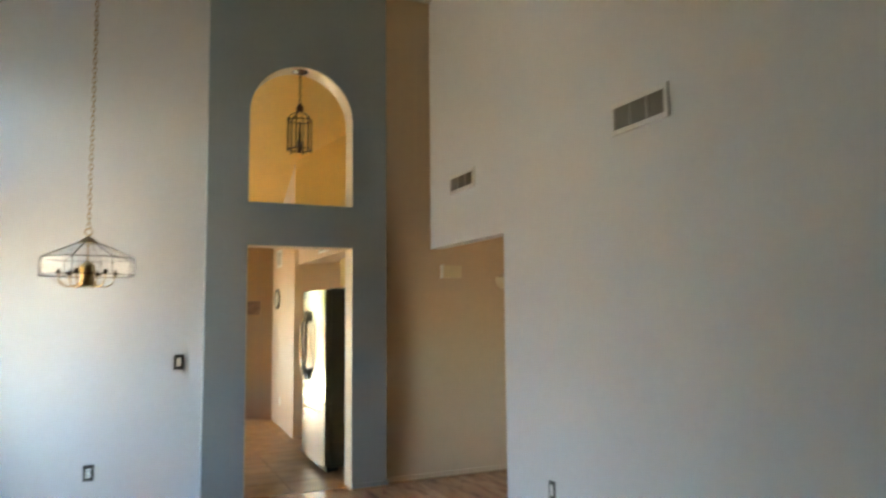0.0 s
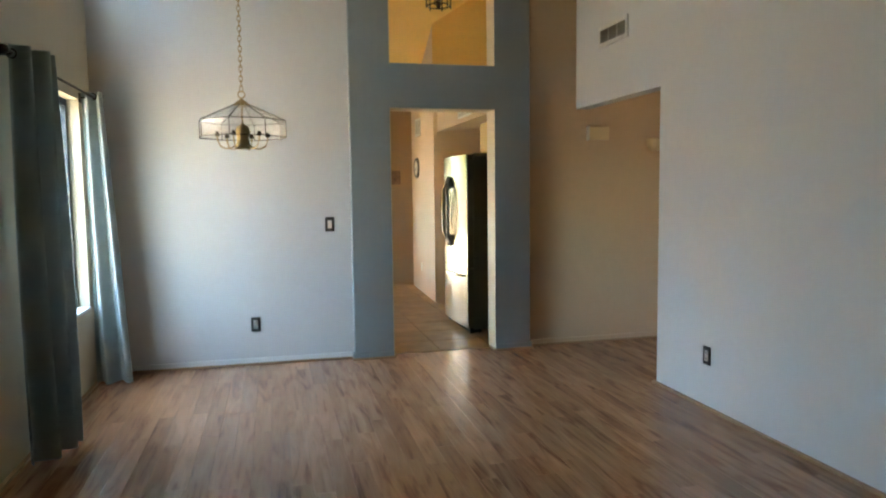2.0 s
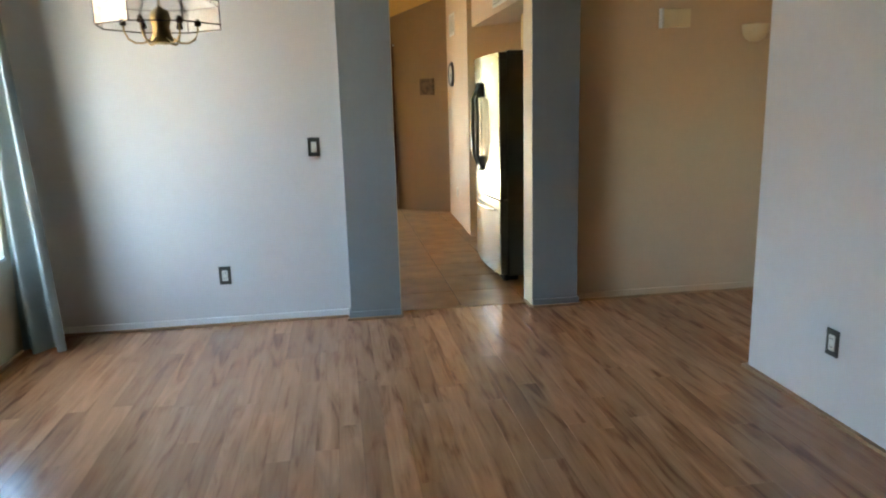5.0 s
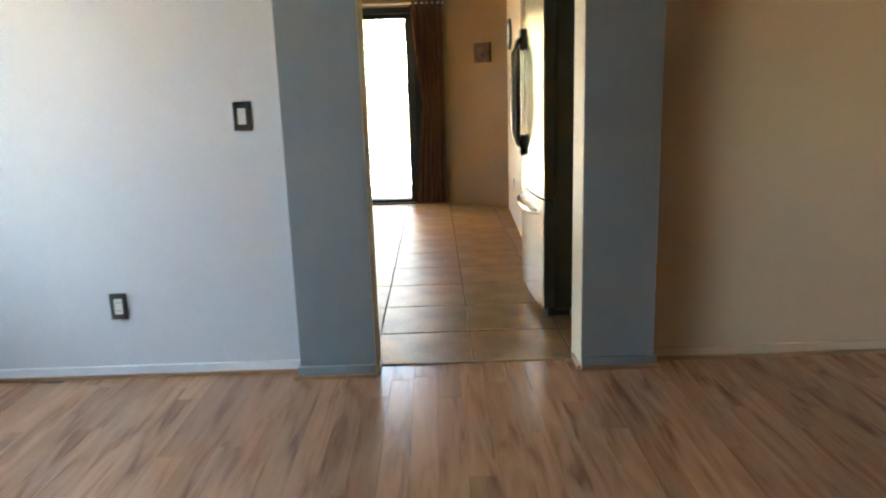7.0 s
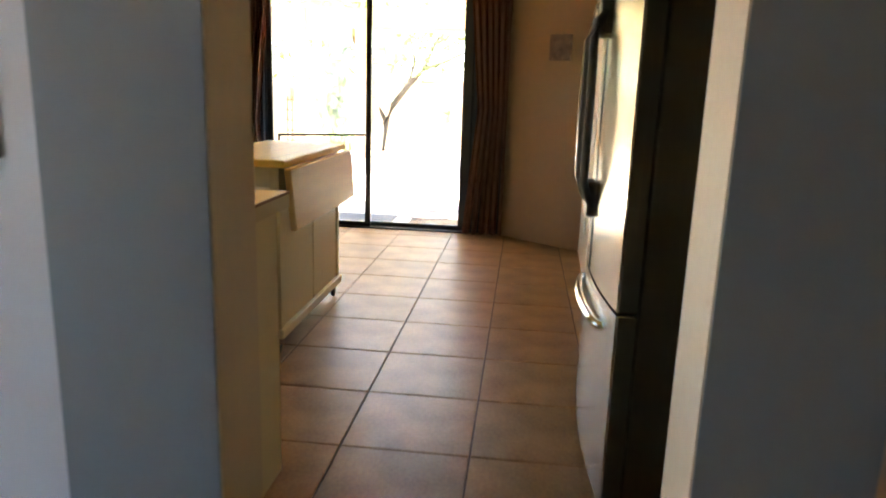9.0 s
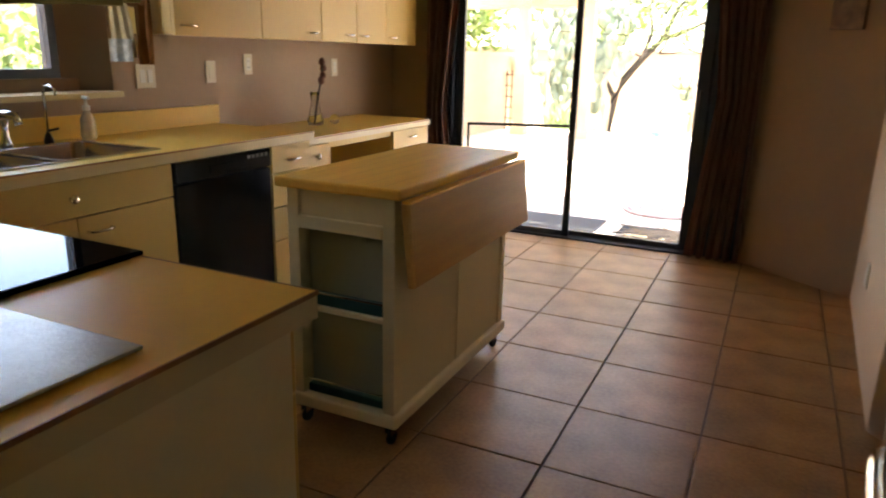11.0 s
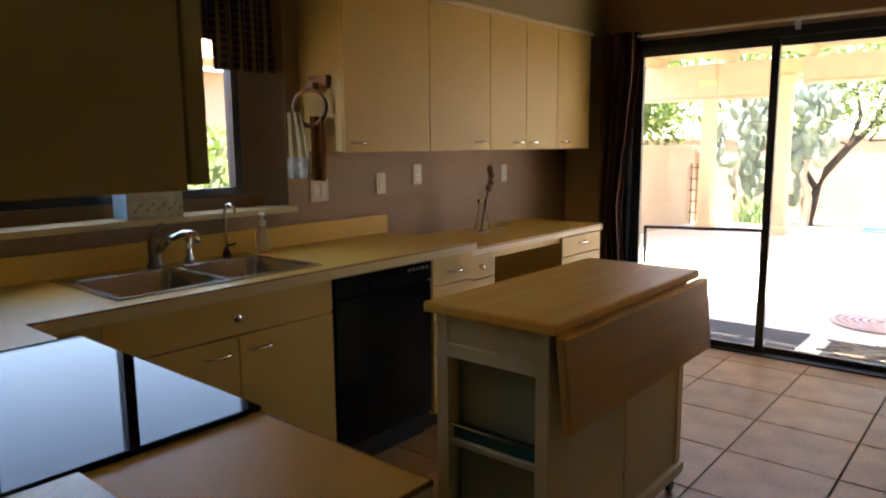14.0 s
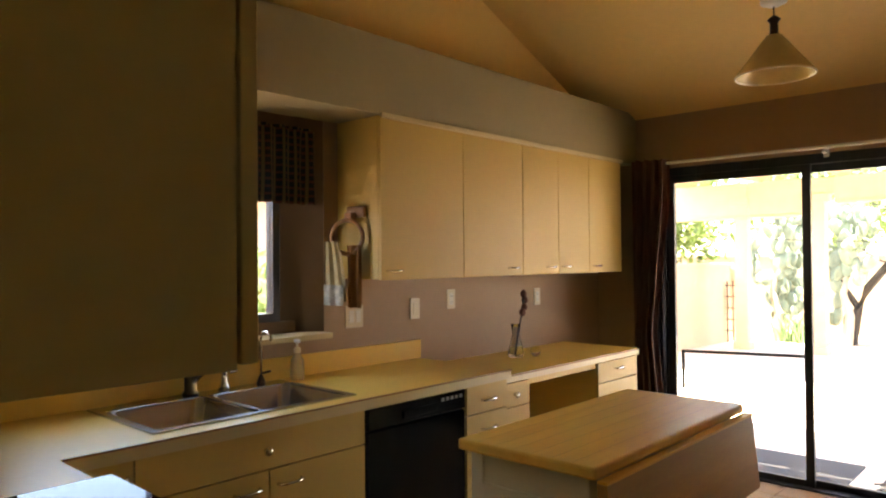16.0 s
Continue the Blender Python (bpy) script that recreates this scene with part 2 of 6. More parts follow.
M_TISSUE = mat("tissue_paper", (0.78, 0.78, 0.78), 0.9, vary=0.05, scale=20)
M_TBOX = mat("patterned_tissue_box", (0.40, 0.38, 0.26), 0.6, vary=0.15, scale=18, tint=(0.55, 0.52, 0.36))
M_TBLUE = mat("pale_blue_card", (0.25, 0.4, 0.5), 0.6)
M_SOAP = glass("soap_bottle_plastic", (0.95, 0.9, 0.78), 0.25, 0.6)
M_WOODRING = mat("varnished_oak", (0.30, 0.13, 0.04), 0.35, vary=0.25, scale=12)
M_TOWEL = mat("beige_towel_cloth", (0.42, 0.32, 0.16), 0.95, vary=0.2, scale=20, bump=0.5, bump_scale=250)
M_TOWELP = mat("printed_cloth", (0.42, 0.39, 0.32), 0.9, vary=0.5, scale=28)
M_TOWELO = mat("rust_cloth", (0.25, 0.11, 0.03), 0.95, vary=0.15, scale=20)
M_PICT = mat("framed_print", (0.11, 0.06, 0.04), 0.5, vary=0.4, scale=16, tint=(0.2, 0.12, 0.08))
M_CLOCKF = mat("clock_face", (0.62, 0.55, 0.42), 0.4, vary=0.04, scale=8)
M_DARKWOOD = mat("dark_wood", (0.06, 0.028, 0.015), 0.4, vary=0.3, scale=8)
M_POD = mat("dried_pod_husk", (0.16, 0.06, 0.035), 0.8, vary=0.25, scale=30)
M_SLAB = mat("pale_concrete", (0.62, 0.57, 0.49), 0.8, vary=0.1, scale=1.5, bump=0.3, bump_scale=60)
M_STUCCO = mat("tan_stucco", (0.43, 0.32, 0.225), 0.9, vary=0.1, scale=1.2, bump=0.7, bump_scale=50)
M_PWOOD = mat("painted_patio_timber", (0.56, 0.41, 0.25), 0.7, vary=0.1, scale=3)
M_SHADE = mat("woven_roll_shade", (0.42, 0.345, 0.25), 0.9, vary=0.06, scale=6)
M_RUG = mat("braided_rug_cloth", (0.44, 0.34, 0.32), 0.95, vary=0.3, scale=14)
M_MAT = mat("charcoal_doormat", (0.05, 0.055, 0.06), 0.95, vary=0.2, scale=20, bump=0.6, bump_scale=200)
M_CACTUS = mat("cactus_skin", (0.15, 0.20, 0.15), 0.6, vary=0.2, scale=6, tint=(0.21, 0.265, 0.2), rand=0.25)
M_BARK = mat("rough_bark", (0.03, 0.024, 0.02), 0.9, vary=0.3, scale=6, bump=0.8, bump_scale=30)
M_LEAFG = mat("tree_leaves", (0.075, 0.12, 0.03), 0.6, vary=0.35, scale=3, tint=(0.13, 0.18, 0.05))
translucent(M_LEAFG, 0.3, (0.16, 0.26, 0.06))
M_GRASS = mat("aloe_leaves", (0.09, 0.16, 0.06), 0.6, vary=0.3, scale=4)
M_DIRT = mat("desert_gravel", (0.24, 0.18, 0.125), 0.95, vary=0.2, scale=0.8, bump=0.6, bump_scale=20)
M_FLOWER = mat("orange_flowers", (0.4, 0.09, 0.04), 0.7, vary=0.2, scale=8)
M_HOSE = mat("green_hose_rubber", (0.03, 0.2, 0.14), 0.4)
M_BRANCH = mat("dry_twigs", (0.3, 0.26, 0.2), 0.9, vary=0.2, scale=8)

# ---- mesh helpers ----
ORIGIN = {}


def box(bm, x0, y0, z0, x1, y1, z1, bevel=0.0):
    m = pose((x0 + x1) / 2, (y0 + y1) / 2, (z0 + z1) / 2) @ Matrix.Diagonal((abs(x1 - x0), abs(y1 - y0), abs(z1 - z0), 1))
    vs = bmesh.ops.create_cube(bm, size=1, matrix=m)["verts"]
    if bevel:
        es = list({e for v in vs for e in v.link_edges})
        bmesh.ops.bevel(bm, geom=es, offset=bevel, segments=2, profile=0.5, affect="EDGES")
    return bm


def bx(*b, bevel=0.0):
    return box(bmesh.new(), *b, bevel=bevel)


def tube(bm, pts, r, seg=8, cap=True, radii=None):
    """A round bar along a line of points."""
    rings = []
    pts = [Vector(p) for p in pts]
    for i, p in enumerate(pts):
        d = (pts[min(i + 1, len(pts) - 1)] - pts[max(i - 1, 0)]).normalized()
        up = Vector((0, 0, 1)) if abs(d.z) < 0.9 else Vector((1, 0, 0))
        u = d.cross(up).normalized()
        w = d.cross(u)
        rr = radii[i] if radii else r
        rings.append([bm.verts.new(p + rr * (math.cos(a) * u + math.sin(a) * w)) for a in [2 * math.pi * k / seg for k in range(seg)]])
    for a, b in zip(rings, rings[1:]):
        for k in range(seg):
            bm.faces.new((a[k], a[(k + 1) % seg], b[(k + 1) % seg], b[k]))
    if cap:
        bm.faces.new(rings[0][::-1])
        bm.faces.new(rings[-1])
    return bm


def lathe(bm, cx, cy, profile, seg=24):
    """A turned shape round an upright axis; profile: radius and height."""
    rings = [[bm.verts.new((cx + r * math.cos(2 * math.pi * k / seg), cy + r * math.sin(2 * math.pi * k / seg), z)) for k in range(seg)] for r, z in profile]
    for a, b in zip(rings, rings[1:]):
        for k in range(seg):
            bm.faces.new((a[k], a[(k + 1) % seg], b[(k + 1) % seg], b[k]))
    return bm


def ring(bm, c, normal, R, r, seg=24, sub=6):
    q = Vector(normal).to_track_quat("Z", "Y")
    rows = []
    for i in range(seg):
        a = 2 * math.pi * i / seg
        rows.append([bm.verts.new(Vector(c) + q @ Vector(((R + r * math.cos(b)) * math.cos(a), (R + r * math.cos(b)) * math.sin(a), r * math.sin(b))))
                     for b in [2 * math.pi * k / sub for k in range(sub)]])
    for i in range(seg):
        for k in range(sub):
            bm.faces.new((rows[i][k], rows[(i + 1) % seg][k], rows[(i + 1) % seg][(k + 1) % sub], rows[i][(k + 1) % sub]))
    return bm


def prism(bm, poly, z0, z1):
    """An upright prism over a polygon of x, y."""
    lo = [bm.verts.new((x, y, z0)) for x, y in poly]
    hi = [bm.verts.new((x, y, z1)) for x, y in poly]
    n = len(poly)
    bm.faces.new(lo[::-1])
    bm.faces.new(hi)
    for i in range(n):
        bm.faces.new((lo[i], lo[(i + 1) % n], hi[(i + 1) % n], hi[i]))
    return bm


def hull(bm, lo, hi):
    """A block between two four-cornered faces."""
    a = [bm.verts.new(p) for p in lo]
    b = [bm.verts.new(p) for p in hi]
    bm.faces.new(a[::-1])
    bm.faces.new(b)
    for i in range(len(a)):
        bm.faces.new((a[i], a[(i + 1) % len(a)], b[(i + 1) % len(a)], b[i]))
    return bm


def thing(name, x, y, z, label, category, group=""):
    ob = new(name)
    ob.empty_display_size = 0.05
    ob.location = (x, y, z)
    ORIGIN[ob.name] = Vector((x, y, z))
    return tagged(ob, label, category, group)


def part(name, bm, material, parent=None, label="", smooth=False):
    """One mesh object, given in world places, under a thing or a part."""
    o = ORIGIN[parent.name] if parent else Vector((0, 0, 0))
    bmesh.ops.recalc_face_normals(bm, faces=bm.faces)
    me = bpy.data.meshes.new(name)
    if parent:
        bm.transform(Matrix.Translation(-o))
    bm.to_mesh(me)
    bm.free()
    me.materials.append(material)
    if smooth:
        me.polygons.foreach_set("use_smooth", [True] * len(me.polygons))
    ob = new(name, me)
    ob.parent = parent
    ORIGIN[ob.name] = o
    if label:
        ob["label"] = label
    return ob


def struct(name, bm, material, label="", category=""):
    return tagged(part(name, bm, material), label, category, kind="structure")


def clear(ob):
    ob.visible_shadow = False
    return ob


def boxes(*bs):
    bm = bmesh.new()
    for b in bs:
        box(bm, *b)
    return bm


def cloth(bm, x0, y0, x1, y1, z0, z1, folds, depth, top=None, flare=1.0, nx=60, nz=14, pinch=None):
    """A hanging cloth from (x0, y0) to (x1, y1), folded across its line, with thickness."""
    d = Vector((x1 - x0, y1 - y0, 0))
    n = Vector((-d.y, d.x, 0)).normalized()
    grid = []
    for j in range(nz + 1):
        v = j / nz
        z = z0 + (z1 - z0) * v
        row = []
        s = top + (flare - top) * (1 - v) if top else 1.0
        if pinch:
            s = pinch(v)
        for i in range(nx + 1):
            u = i / nx
            wob = math.sin(u * folds * 2 * math.pi + 0.6 * math.sin(3 * v)) + 0.35 * math.sin(u * folds * 4.3 + 1.7 + v)
            p = Vector((x0, y0, z)) + d * (u * s) + n * depth * wob * (0.7 + 0.3 * (1 - v))
            row.append(p)
        grid.append(row)
    for off in (0, 1):
        vs = [[bm.verts.new(p + n * 0.006 * off) for p in row] for row in grid]
        for j in range(nz):
            for i in range(nx):
                bm.faces.new((vs[j][i], vs[j][i + 1], vs[j + 1][i + 1], vs[j + 1][i]))
    return bm


def kceil(y):
    return 2.487 + 0.42 * (YF - y)

# ---- large structure ----
struct("ground", bx(-250, -250, -0.5, 250, 250, -0.12), M_DIRT, "pale desert gravel ground round the house", "ground")
struct("pavement", bx(-4.9, YF + WT, -0.3, 9, 13.2, -0.05), M_SLAB, "pale sunlit concrete patio slab", "patio")
floor = struct("floor", boxes((XL, YB, -0.12, XR + 0.12, 0.085, -0.012), (XR + 0.12, -5.6, -0.12, 5.0, 0.085, -0.012)), M_SUB, "brown wood laminate floor with mixed strips", "floor")
floor_k = struct("floor_kitchen", bx(XL, 0.085, -0.12, 1.6, YF + WT, -0.006), M_GROUT, "square terracotta tile floor with dark joints", "floor")
struct("threshold", bx(DL, 0.06, -0.01, DR, 0.095, 0.006, bevel=0.003), M_OAKTRIM, "thin wooden transition strip in the doorway", "threshold")

# doorway wall, left and right of the column
struct("wall_back_left", bx(XL, YW, 0, CL, YK, HR), M_WHITE, "white textured wall beside the column", "wall")
struct("wall_back_right", bx(CR, YW, 0, 5.0, YK, HR), M_TAN, "tan textured wall behind the hall opening", "wall")


def column():
    bm = bmesh.new()
    box(bm, CL, YC, 0, DL, YK, ARCH_S)
    box(bm, DR, YC, 0, CR, YK, ARCH_S)
    box(bm, DL, YC, DH, DR, YK, ARCH_Z)
    box(bm, CL, YC, 3.72, CR, YK, HR)
    cx, R, n = (DL + DR) / 2, (DR - DL) / 2, 24
    pts = [(cx - R * math.cos(math.pi * k / n), ARCH_S + R * math.sin(math.pi * k / n)) for k in range(n + 1)]
    for (xa, za), (xb, zb) in zip(pts, pts[1:]):
        hull(bm, [(xa, YC, za), (xb, YC, zb), (xb, YC, 3.72), (xa, YC, 3.72)], [(xa, YK, za), (xb, YK, zb), (xb, YK, 3.72), (xa, YK, 3.72)])
    for xa, xb in ((CL, DL), (DR, CR)):
        box(bm, xa, YC, ARCH_S, xb, YK, 3.72)
    return bm


struct("column_wall", column(), M_BLUE, "blue-grey painted column with doorway and arched opening", "wall")


def reveals():
    """Cream paint on the inner faces of the doorway and the arch."""
    bm = bmesh.new()
    t = 0.004
    box(bm, DL, YC + 0.003, 0, DL + t, YK, DH - t)
    box(bm, DR - t, YC + 0.003, 0, DR, YK, DH - t)
    box(bm, DL, YC + 0.003, DH - t, DR, YK, DH)
    box(bm, DL, YC + 0.003, ARCH_Z, DL + t, YK, ARCH_S)
    box(bm, DR - t, YC + 0.003, ARCH_Z, DR, YK, ARCH_S)
    box(bm, DL, YC + 0.003, ARCH_Z, DR, YK, ARCH_Z + t)
    cx, R, n = (DL + DR) / 2, (DR - DL) / 2, 24
    for k in range(n):
        a, b = math.pi * k / n, math.pi * (k + 1) / n
        q = [(cx - rr * math.cos(c), ARCH_S + rr * math.sin(c)) for rr, c in ((R, a), (R, b), (R - t, b), (R - t, a))]
        hull(bm, [(x, YC + 0.003, z) for x, z in q], [(x, YK, z) for x, z in q])
    return bm


M_REVEAL = mat("cream_reveal_paint", (0.68, 0.56, 0.38), 0.6, vary=0.05, scale=3, bump=0.2, bump_scale=45)
struct("door_1_reveal", reveals(), M_REVEAL, "cream painted inner faces of doorway and arch", "trim")
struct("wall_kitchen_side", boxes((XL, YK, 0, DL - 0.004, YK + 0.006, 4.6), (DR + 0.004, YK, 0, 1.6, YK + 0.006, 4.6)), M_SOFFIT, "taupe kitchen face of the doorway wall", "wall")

# window wall of the room: one tall window, one high window
W1 = (-1.56, -0.28, 0.57, 2.08)
W2 = (-1.75, -0.2, 2.94, 3.6)


def wall_x(x0, x1, y0, y1, z0, z1, holes):
    """A wall along y with openings (y0, y1, z0, z1)."""
    bm = bmesh.new()
    ys = sorted({y0, y1, *(h[0] for h in holes), *(h[1] for h in holes)})
    for a, b in zip(ys, ys[1:]):
        zs = z0
        for h in sorted((h for h in holes if h[0] <= a and b <= h[1]), key=lambda h: h[2]):
            box(bm, x0, a, zs, x1, b, h[2])
            zs = h[3]
        box(bm, x0, a, zs, x1, b, z1)
    return bm


W4 = (0.86, 1.945, 1.175, 2.12)
struct("wall_left", wall_x(XL - WT, XL, YB, YW, 0, HR, [W1, W2]), M_WALLDIM, "window wall toned cream for its shade, with a tall and a high window", "wall")
struct("wall_left_kitchen", wall_x(XL - WT, XL, YW, YF + WT, 0, 4.6, [(0.8, 2.21, 1.1, 2.18)]), M_KWALL, "taupe textured wall over the worktop", "wall")
struct("wall_right", boxes((XR, YB, 0, XR + 0.12, YE, HR), (XR, YE, HO, XR + 0.12, YW, HR)), M_WHITE, "white wall ending at the hall opening", "wall")
struct("wall_behind", bx(XL, YB - 0.1, 0, XR + 0.12, YB, HR), M_WHITE, "plain white wall", "wall")
struct("wall_hall", boxes((5.0, -5.6, 0, 5.1, YK, HR), (XR + 0.12, -5.6, 0, 1.7, -5.5, HR), (3.1, -5.6, 0, 5.0, -5.5, HR), (1.7, -5.6, 1.85, 3.1, -5.5, HR), (1.7, -5.6, 0, 3.1, -5.5, 1.12), (1.7, -5.6, 1.12, 1.98, -5.5, 1.85), (2.68, -5.6, 1.12, 3.1, -5.5, 1.85)), M_TAN, "plain tan hall walls", "wall")
struct("ceiling", boxes((XL - WT, YB, HR, XR + 0.12, YK, HR + 0.1), (XR + 0.12, -5.6, HR, 5.1, YK, HR + 0.1)), M_CEIL, "high white ceiling", "ceiling")
struct("ceiling_hall", bx(XR + 0.12, -5.5, 2.45, 5.0, YW, 2.5), M_TAN, "low hall ceiling", "ceiling")

# kitchen shell
S1, S2 = -2.21, -0.32  # sliding door
struct("wall_far", boxes((XL, YF, 0, S1, YF + WT, 2.9), (S2, YF, 0, -0.03, YF + WT, 2.9), (S1, YF, 2.11, S2, YF + WT, 2.9)), M_KWALL, "taupe wall round the sliding door", "wall")
bm = bmesh.new()
prism(bm, [(-0.03, YF), (0.62, 4.36), (0.72, 4.50), (0.02, YF + WT), (-0.03, YF + WT)], 0, 3.2)
struct("wall_angled", bm, M_KWALL, "taupe wall set at an angle", "wall")
bm = bmesh.new()
prism(bm, [(0.56, 2.66), (0.62, 4.36), (0.72, 4.50), (0.87, 4.4), (0.84, 2.62), (1.6, 1.50), (1.6, 1.33)], 0, 4.0)
struct("wall_clock", bm, M_TAN, "tan wall that carries the clock", "wall")
bm = bmesh.new()
prism(bm, [(0.554, 2.64), (1.59, 1.315), (1.6, 1.325), (0.56, 2.655)], 2.42, 3.99)
struct("wall_upper_alcove", bm, M_KCEIL, "golden textured wall high above the refrigerator", "wall")
struct("wall_kitchen_right", bx(1.6, YK, 0, 1.7, 2.6, 4.6), M_TAN, "tan wall behind the refrigerator", "wall")
bm = bmesh.new()
a, b = kceil(YK), kceil(YF + WT)
hull(bm, [(XL - WT, YK, a), (1.7, YK, a), (1.7, YK, a + 0.1), (XL - WT, YK, a + 0.1)],
     [(XL - WT, YF + WT, b), (1.7, YF + WT, b), (1.7, YF + WT, b + 0.1), (XL - WT, YF + WT, b + 0.1)])
struct("ceiling_kitchen", bm, M_KCEIL, "sloping golden textured ceiling", "ceiling")
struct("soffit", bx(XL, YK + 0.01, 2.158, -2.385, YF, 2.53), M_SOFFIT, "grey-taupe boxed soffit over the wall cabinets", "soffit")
bm = hull(bmesh.new(), [(XL + 0.003, YK, 2.53), (XL + 0.003, YF, 2.53), (XL + 0.003, YK, kceil(YK) + 0.02)],
          [(XL + 0.02, YK, 2.53), (XL + 0.02, YF, 2.53), (XL + 0.02, YK, kceil(YK) + 0.02)])
struct("wall_upper_kitchen", bm, M_KCEIL, "golden textured wall above the soffit", "wall")
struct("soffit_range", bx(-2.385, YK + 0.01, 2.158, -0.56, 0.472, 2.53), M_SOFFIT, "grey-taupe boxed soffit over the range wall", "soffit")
bm = bmesh.new()
prism(bm, [(0.60, YK + 0.01), (0.60, 2.62), (1.58, 1.36), (1.58, YK + 0.01)], 2.12, 2.42)
struct("soffit_fridge", bm, M_TAN, "tan boxed soffit over the refrigerator alcove", "soffit")

# baseboards with an oak shoe
bm = bx(XL, YW - 0.012, 0.012, CL, YW, 0.055, bevel=0.003)
struct("baseboard", bm, M_TRIM, "low white baseboard", "baseboard")
bm = boxes((CL - 0.012, YC - 0.012, 0.012, DL, YC, 0.055), (DR, YC - 0.012, 0.012, CR + 0.012, YC, 0.055), (CL - 0.012, YC, 0.012, CL, YW, 0.055), (CR, YC, 0.012, CR + 0.012, YW, 0.055))
struct("baseboard_column", bm, M_BLUE, "low blue-grey baseboard round the column", "baseboard")
struct("baseboard_hall", bx(CR + 0.012, YW - 0.012, 0.012, 4.9, YW, 0.055), M_TAN, "low tan baseboard", "baseboard")
bm = boxes((XL, YW - 0.026, 0, CL - 0.02, YW - 0.002, 0.016), (CL - 0.026, YC - 0.026, 0, DL + 0.006, YC - 0.002, 0.016), (DR - 0.006, YC - 0.026, 0, CR + 0.026, YC - 0.002, 0.016), (DL + 0.004, YC - 0.002, 0, DL + 0.018, 0.1, 0.016), (DR - 0.018, YC - 0.002, 0, DR - 0.004, 0.1, 0.016),
           (CR + 0.02, YW - 0.026, 0, 4.9, YW - 0.002, 0.016), (XL, -8.9, 0, XL + 0.026, YW - 0.03, 0.016), (XR - 0.026, -8.9, 0, XR - 0.002, YE, 0.016), (XR - 0.026, YE, 0, XR + 0.13, YE + 0.02, 0.016))
struct("trim_shoe", bm, M_OAKTRIM, "thin oak shoe moulding along the floor", "trim")


# ---- windows ----
def window(name, x, y0, y1, z0, z1, mullions, frame_m, label, w=0.045, sill=None, sill_m=None):
    o = thing(name, x, (y0 + y1) / 2, z0, label, "window")
    o["kind"] = "structure"
    fr = part("window_frame", boxes((x - 0.03, y0, z0, x + 0.03, y1, z0 + w), (x - 0.03, y0, z1 - w, x + 0.03, y1, z1),
                                    (x - 0.03, y0, z0 + w, x + 0.03, y0 + w, z1 - w), (x - 0.03, y1 - w, z0 + w, x + 0.03, y1, z1 - w)), frame_m, o)
    ys = [y0 + w, *mullions, y1 - w]
    for m in mullions:
        part("mullion", bx(x - 0.028, m - w * 0.6, z0 + w, x + 0.028, m + w * 0.6, z1 - w), frame_m, o)
    for a, b in zip(ys, ys[1:]):
        clear(part("pane", bx(x - 0.003, a, z0 + w, x + 0.003, b, z1 - w), M_PANE, o))
    if sill:
        part("window_sill", box(bmesh.new(), *sill, bevel=0.004), sill_m, o)
    return o


window("window_1", XL - 0.11, W1[0], W1[1], W1[2], W1[3], [(W1[0] + W1[1]) / 2], M_ALU, "dark framed window with white sill behind curtains",
       sill=(XL - 0.08, W1[0], W1[2], XL + 0.012, W1[1], W1[2] + 0.02), sill_m=M_TRIM)
w2 = window("window_2", XL - 0.11, W2[0], W2[1], W2[2], W2[3], [], M_TRIM, "high window with white blind and sill",
            sill=(XL - 0.08, W2[0], W2[2] - 0.02, XL + 0.03, W2[1] + 0.03, W2[2] + 0.004), sill_m=M_TRIM)
for k in range(20):
    z = W2[2] + 0.06 + k * 0.029
    bm = bmesh.new()
    hull(bm, [(XL - 0.06, W2[0] + 0.05, z), (XL - 0.06, W2[1] - 0.05, z), (XL - 0.06, W2[1] - 0.05, z + 0.002), (XL - 0.06, W2[0] + 0.05, z + 0.002)],
         [(XL - 0.046, W2[0] + 0.05, z - 0.026), (XL - 0.046, W2[1] - 0.05, z - 0.026), (XL - 0.046, W2[1] - 0.05, z - 0.024), (XL - 0.046, W2[0] + 0.05, z - 0.024)])
    part("slat", bm, M_TRIM, w2)
window("window_4", XL - WT + 0.02, W4[0], W4[1] + 0.085, W4[2], W4[3], [1.42], M_ALU, "dark framed sliding window over the sink", w=0.04)
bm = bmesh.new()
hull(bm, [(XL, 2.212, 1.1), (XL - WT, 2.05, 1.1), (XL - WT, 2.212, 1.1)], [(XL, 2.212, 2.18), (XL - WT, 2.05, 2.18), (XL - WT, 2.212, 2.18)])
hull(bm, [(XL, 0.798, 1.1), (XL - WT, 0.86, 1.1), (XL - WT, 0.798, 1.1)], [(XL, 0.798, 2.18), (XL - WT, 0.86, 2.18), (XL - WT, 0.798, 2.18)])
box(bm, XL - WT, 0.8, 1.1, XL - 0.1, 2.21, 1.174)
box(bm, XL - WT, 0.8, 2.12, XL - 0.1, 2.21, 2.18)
struct("window_reveal", bm, M_NICHE, "brown splayed window reveal, its colour darkened for dim light", "trim")
shelf = thing("window_shelf", -2.7, 1.5, 1.09, "cream laminate ledge under the sink window", "window sill")
part("board", bx(XL - 0.1, 0.7, 1.092, -2.64, 2.21, 1.118, bevel=0.003), M_TOPEDGE, shelf)

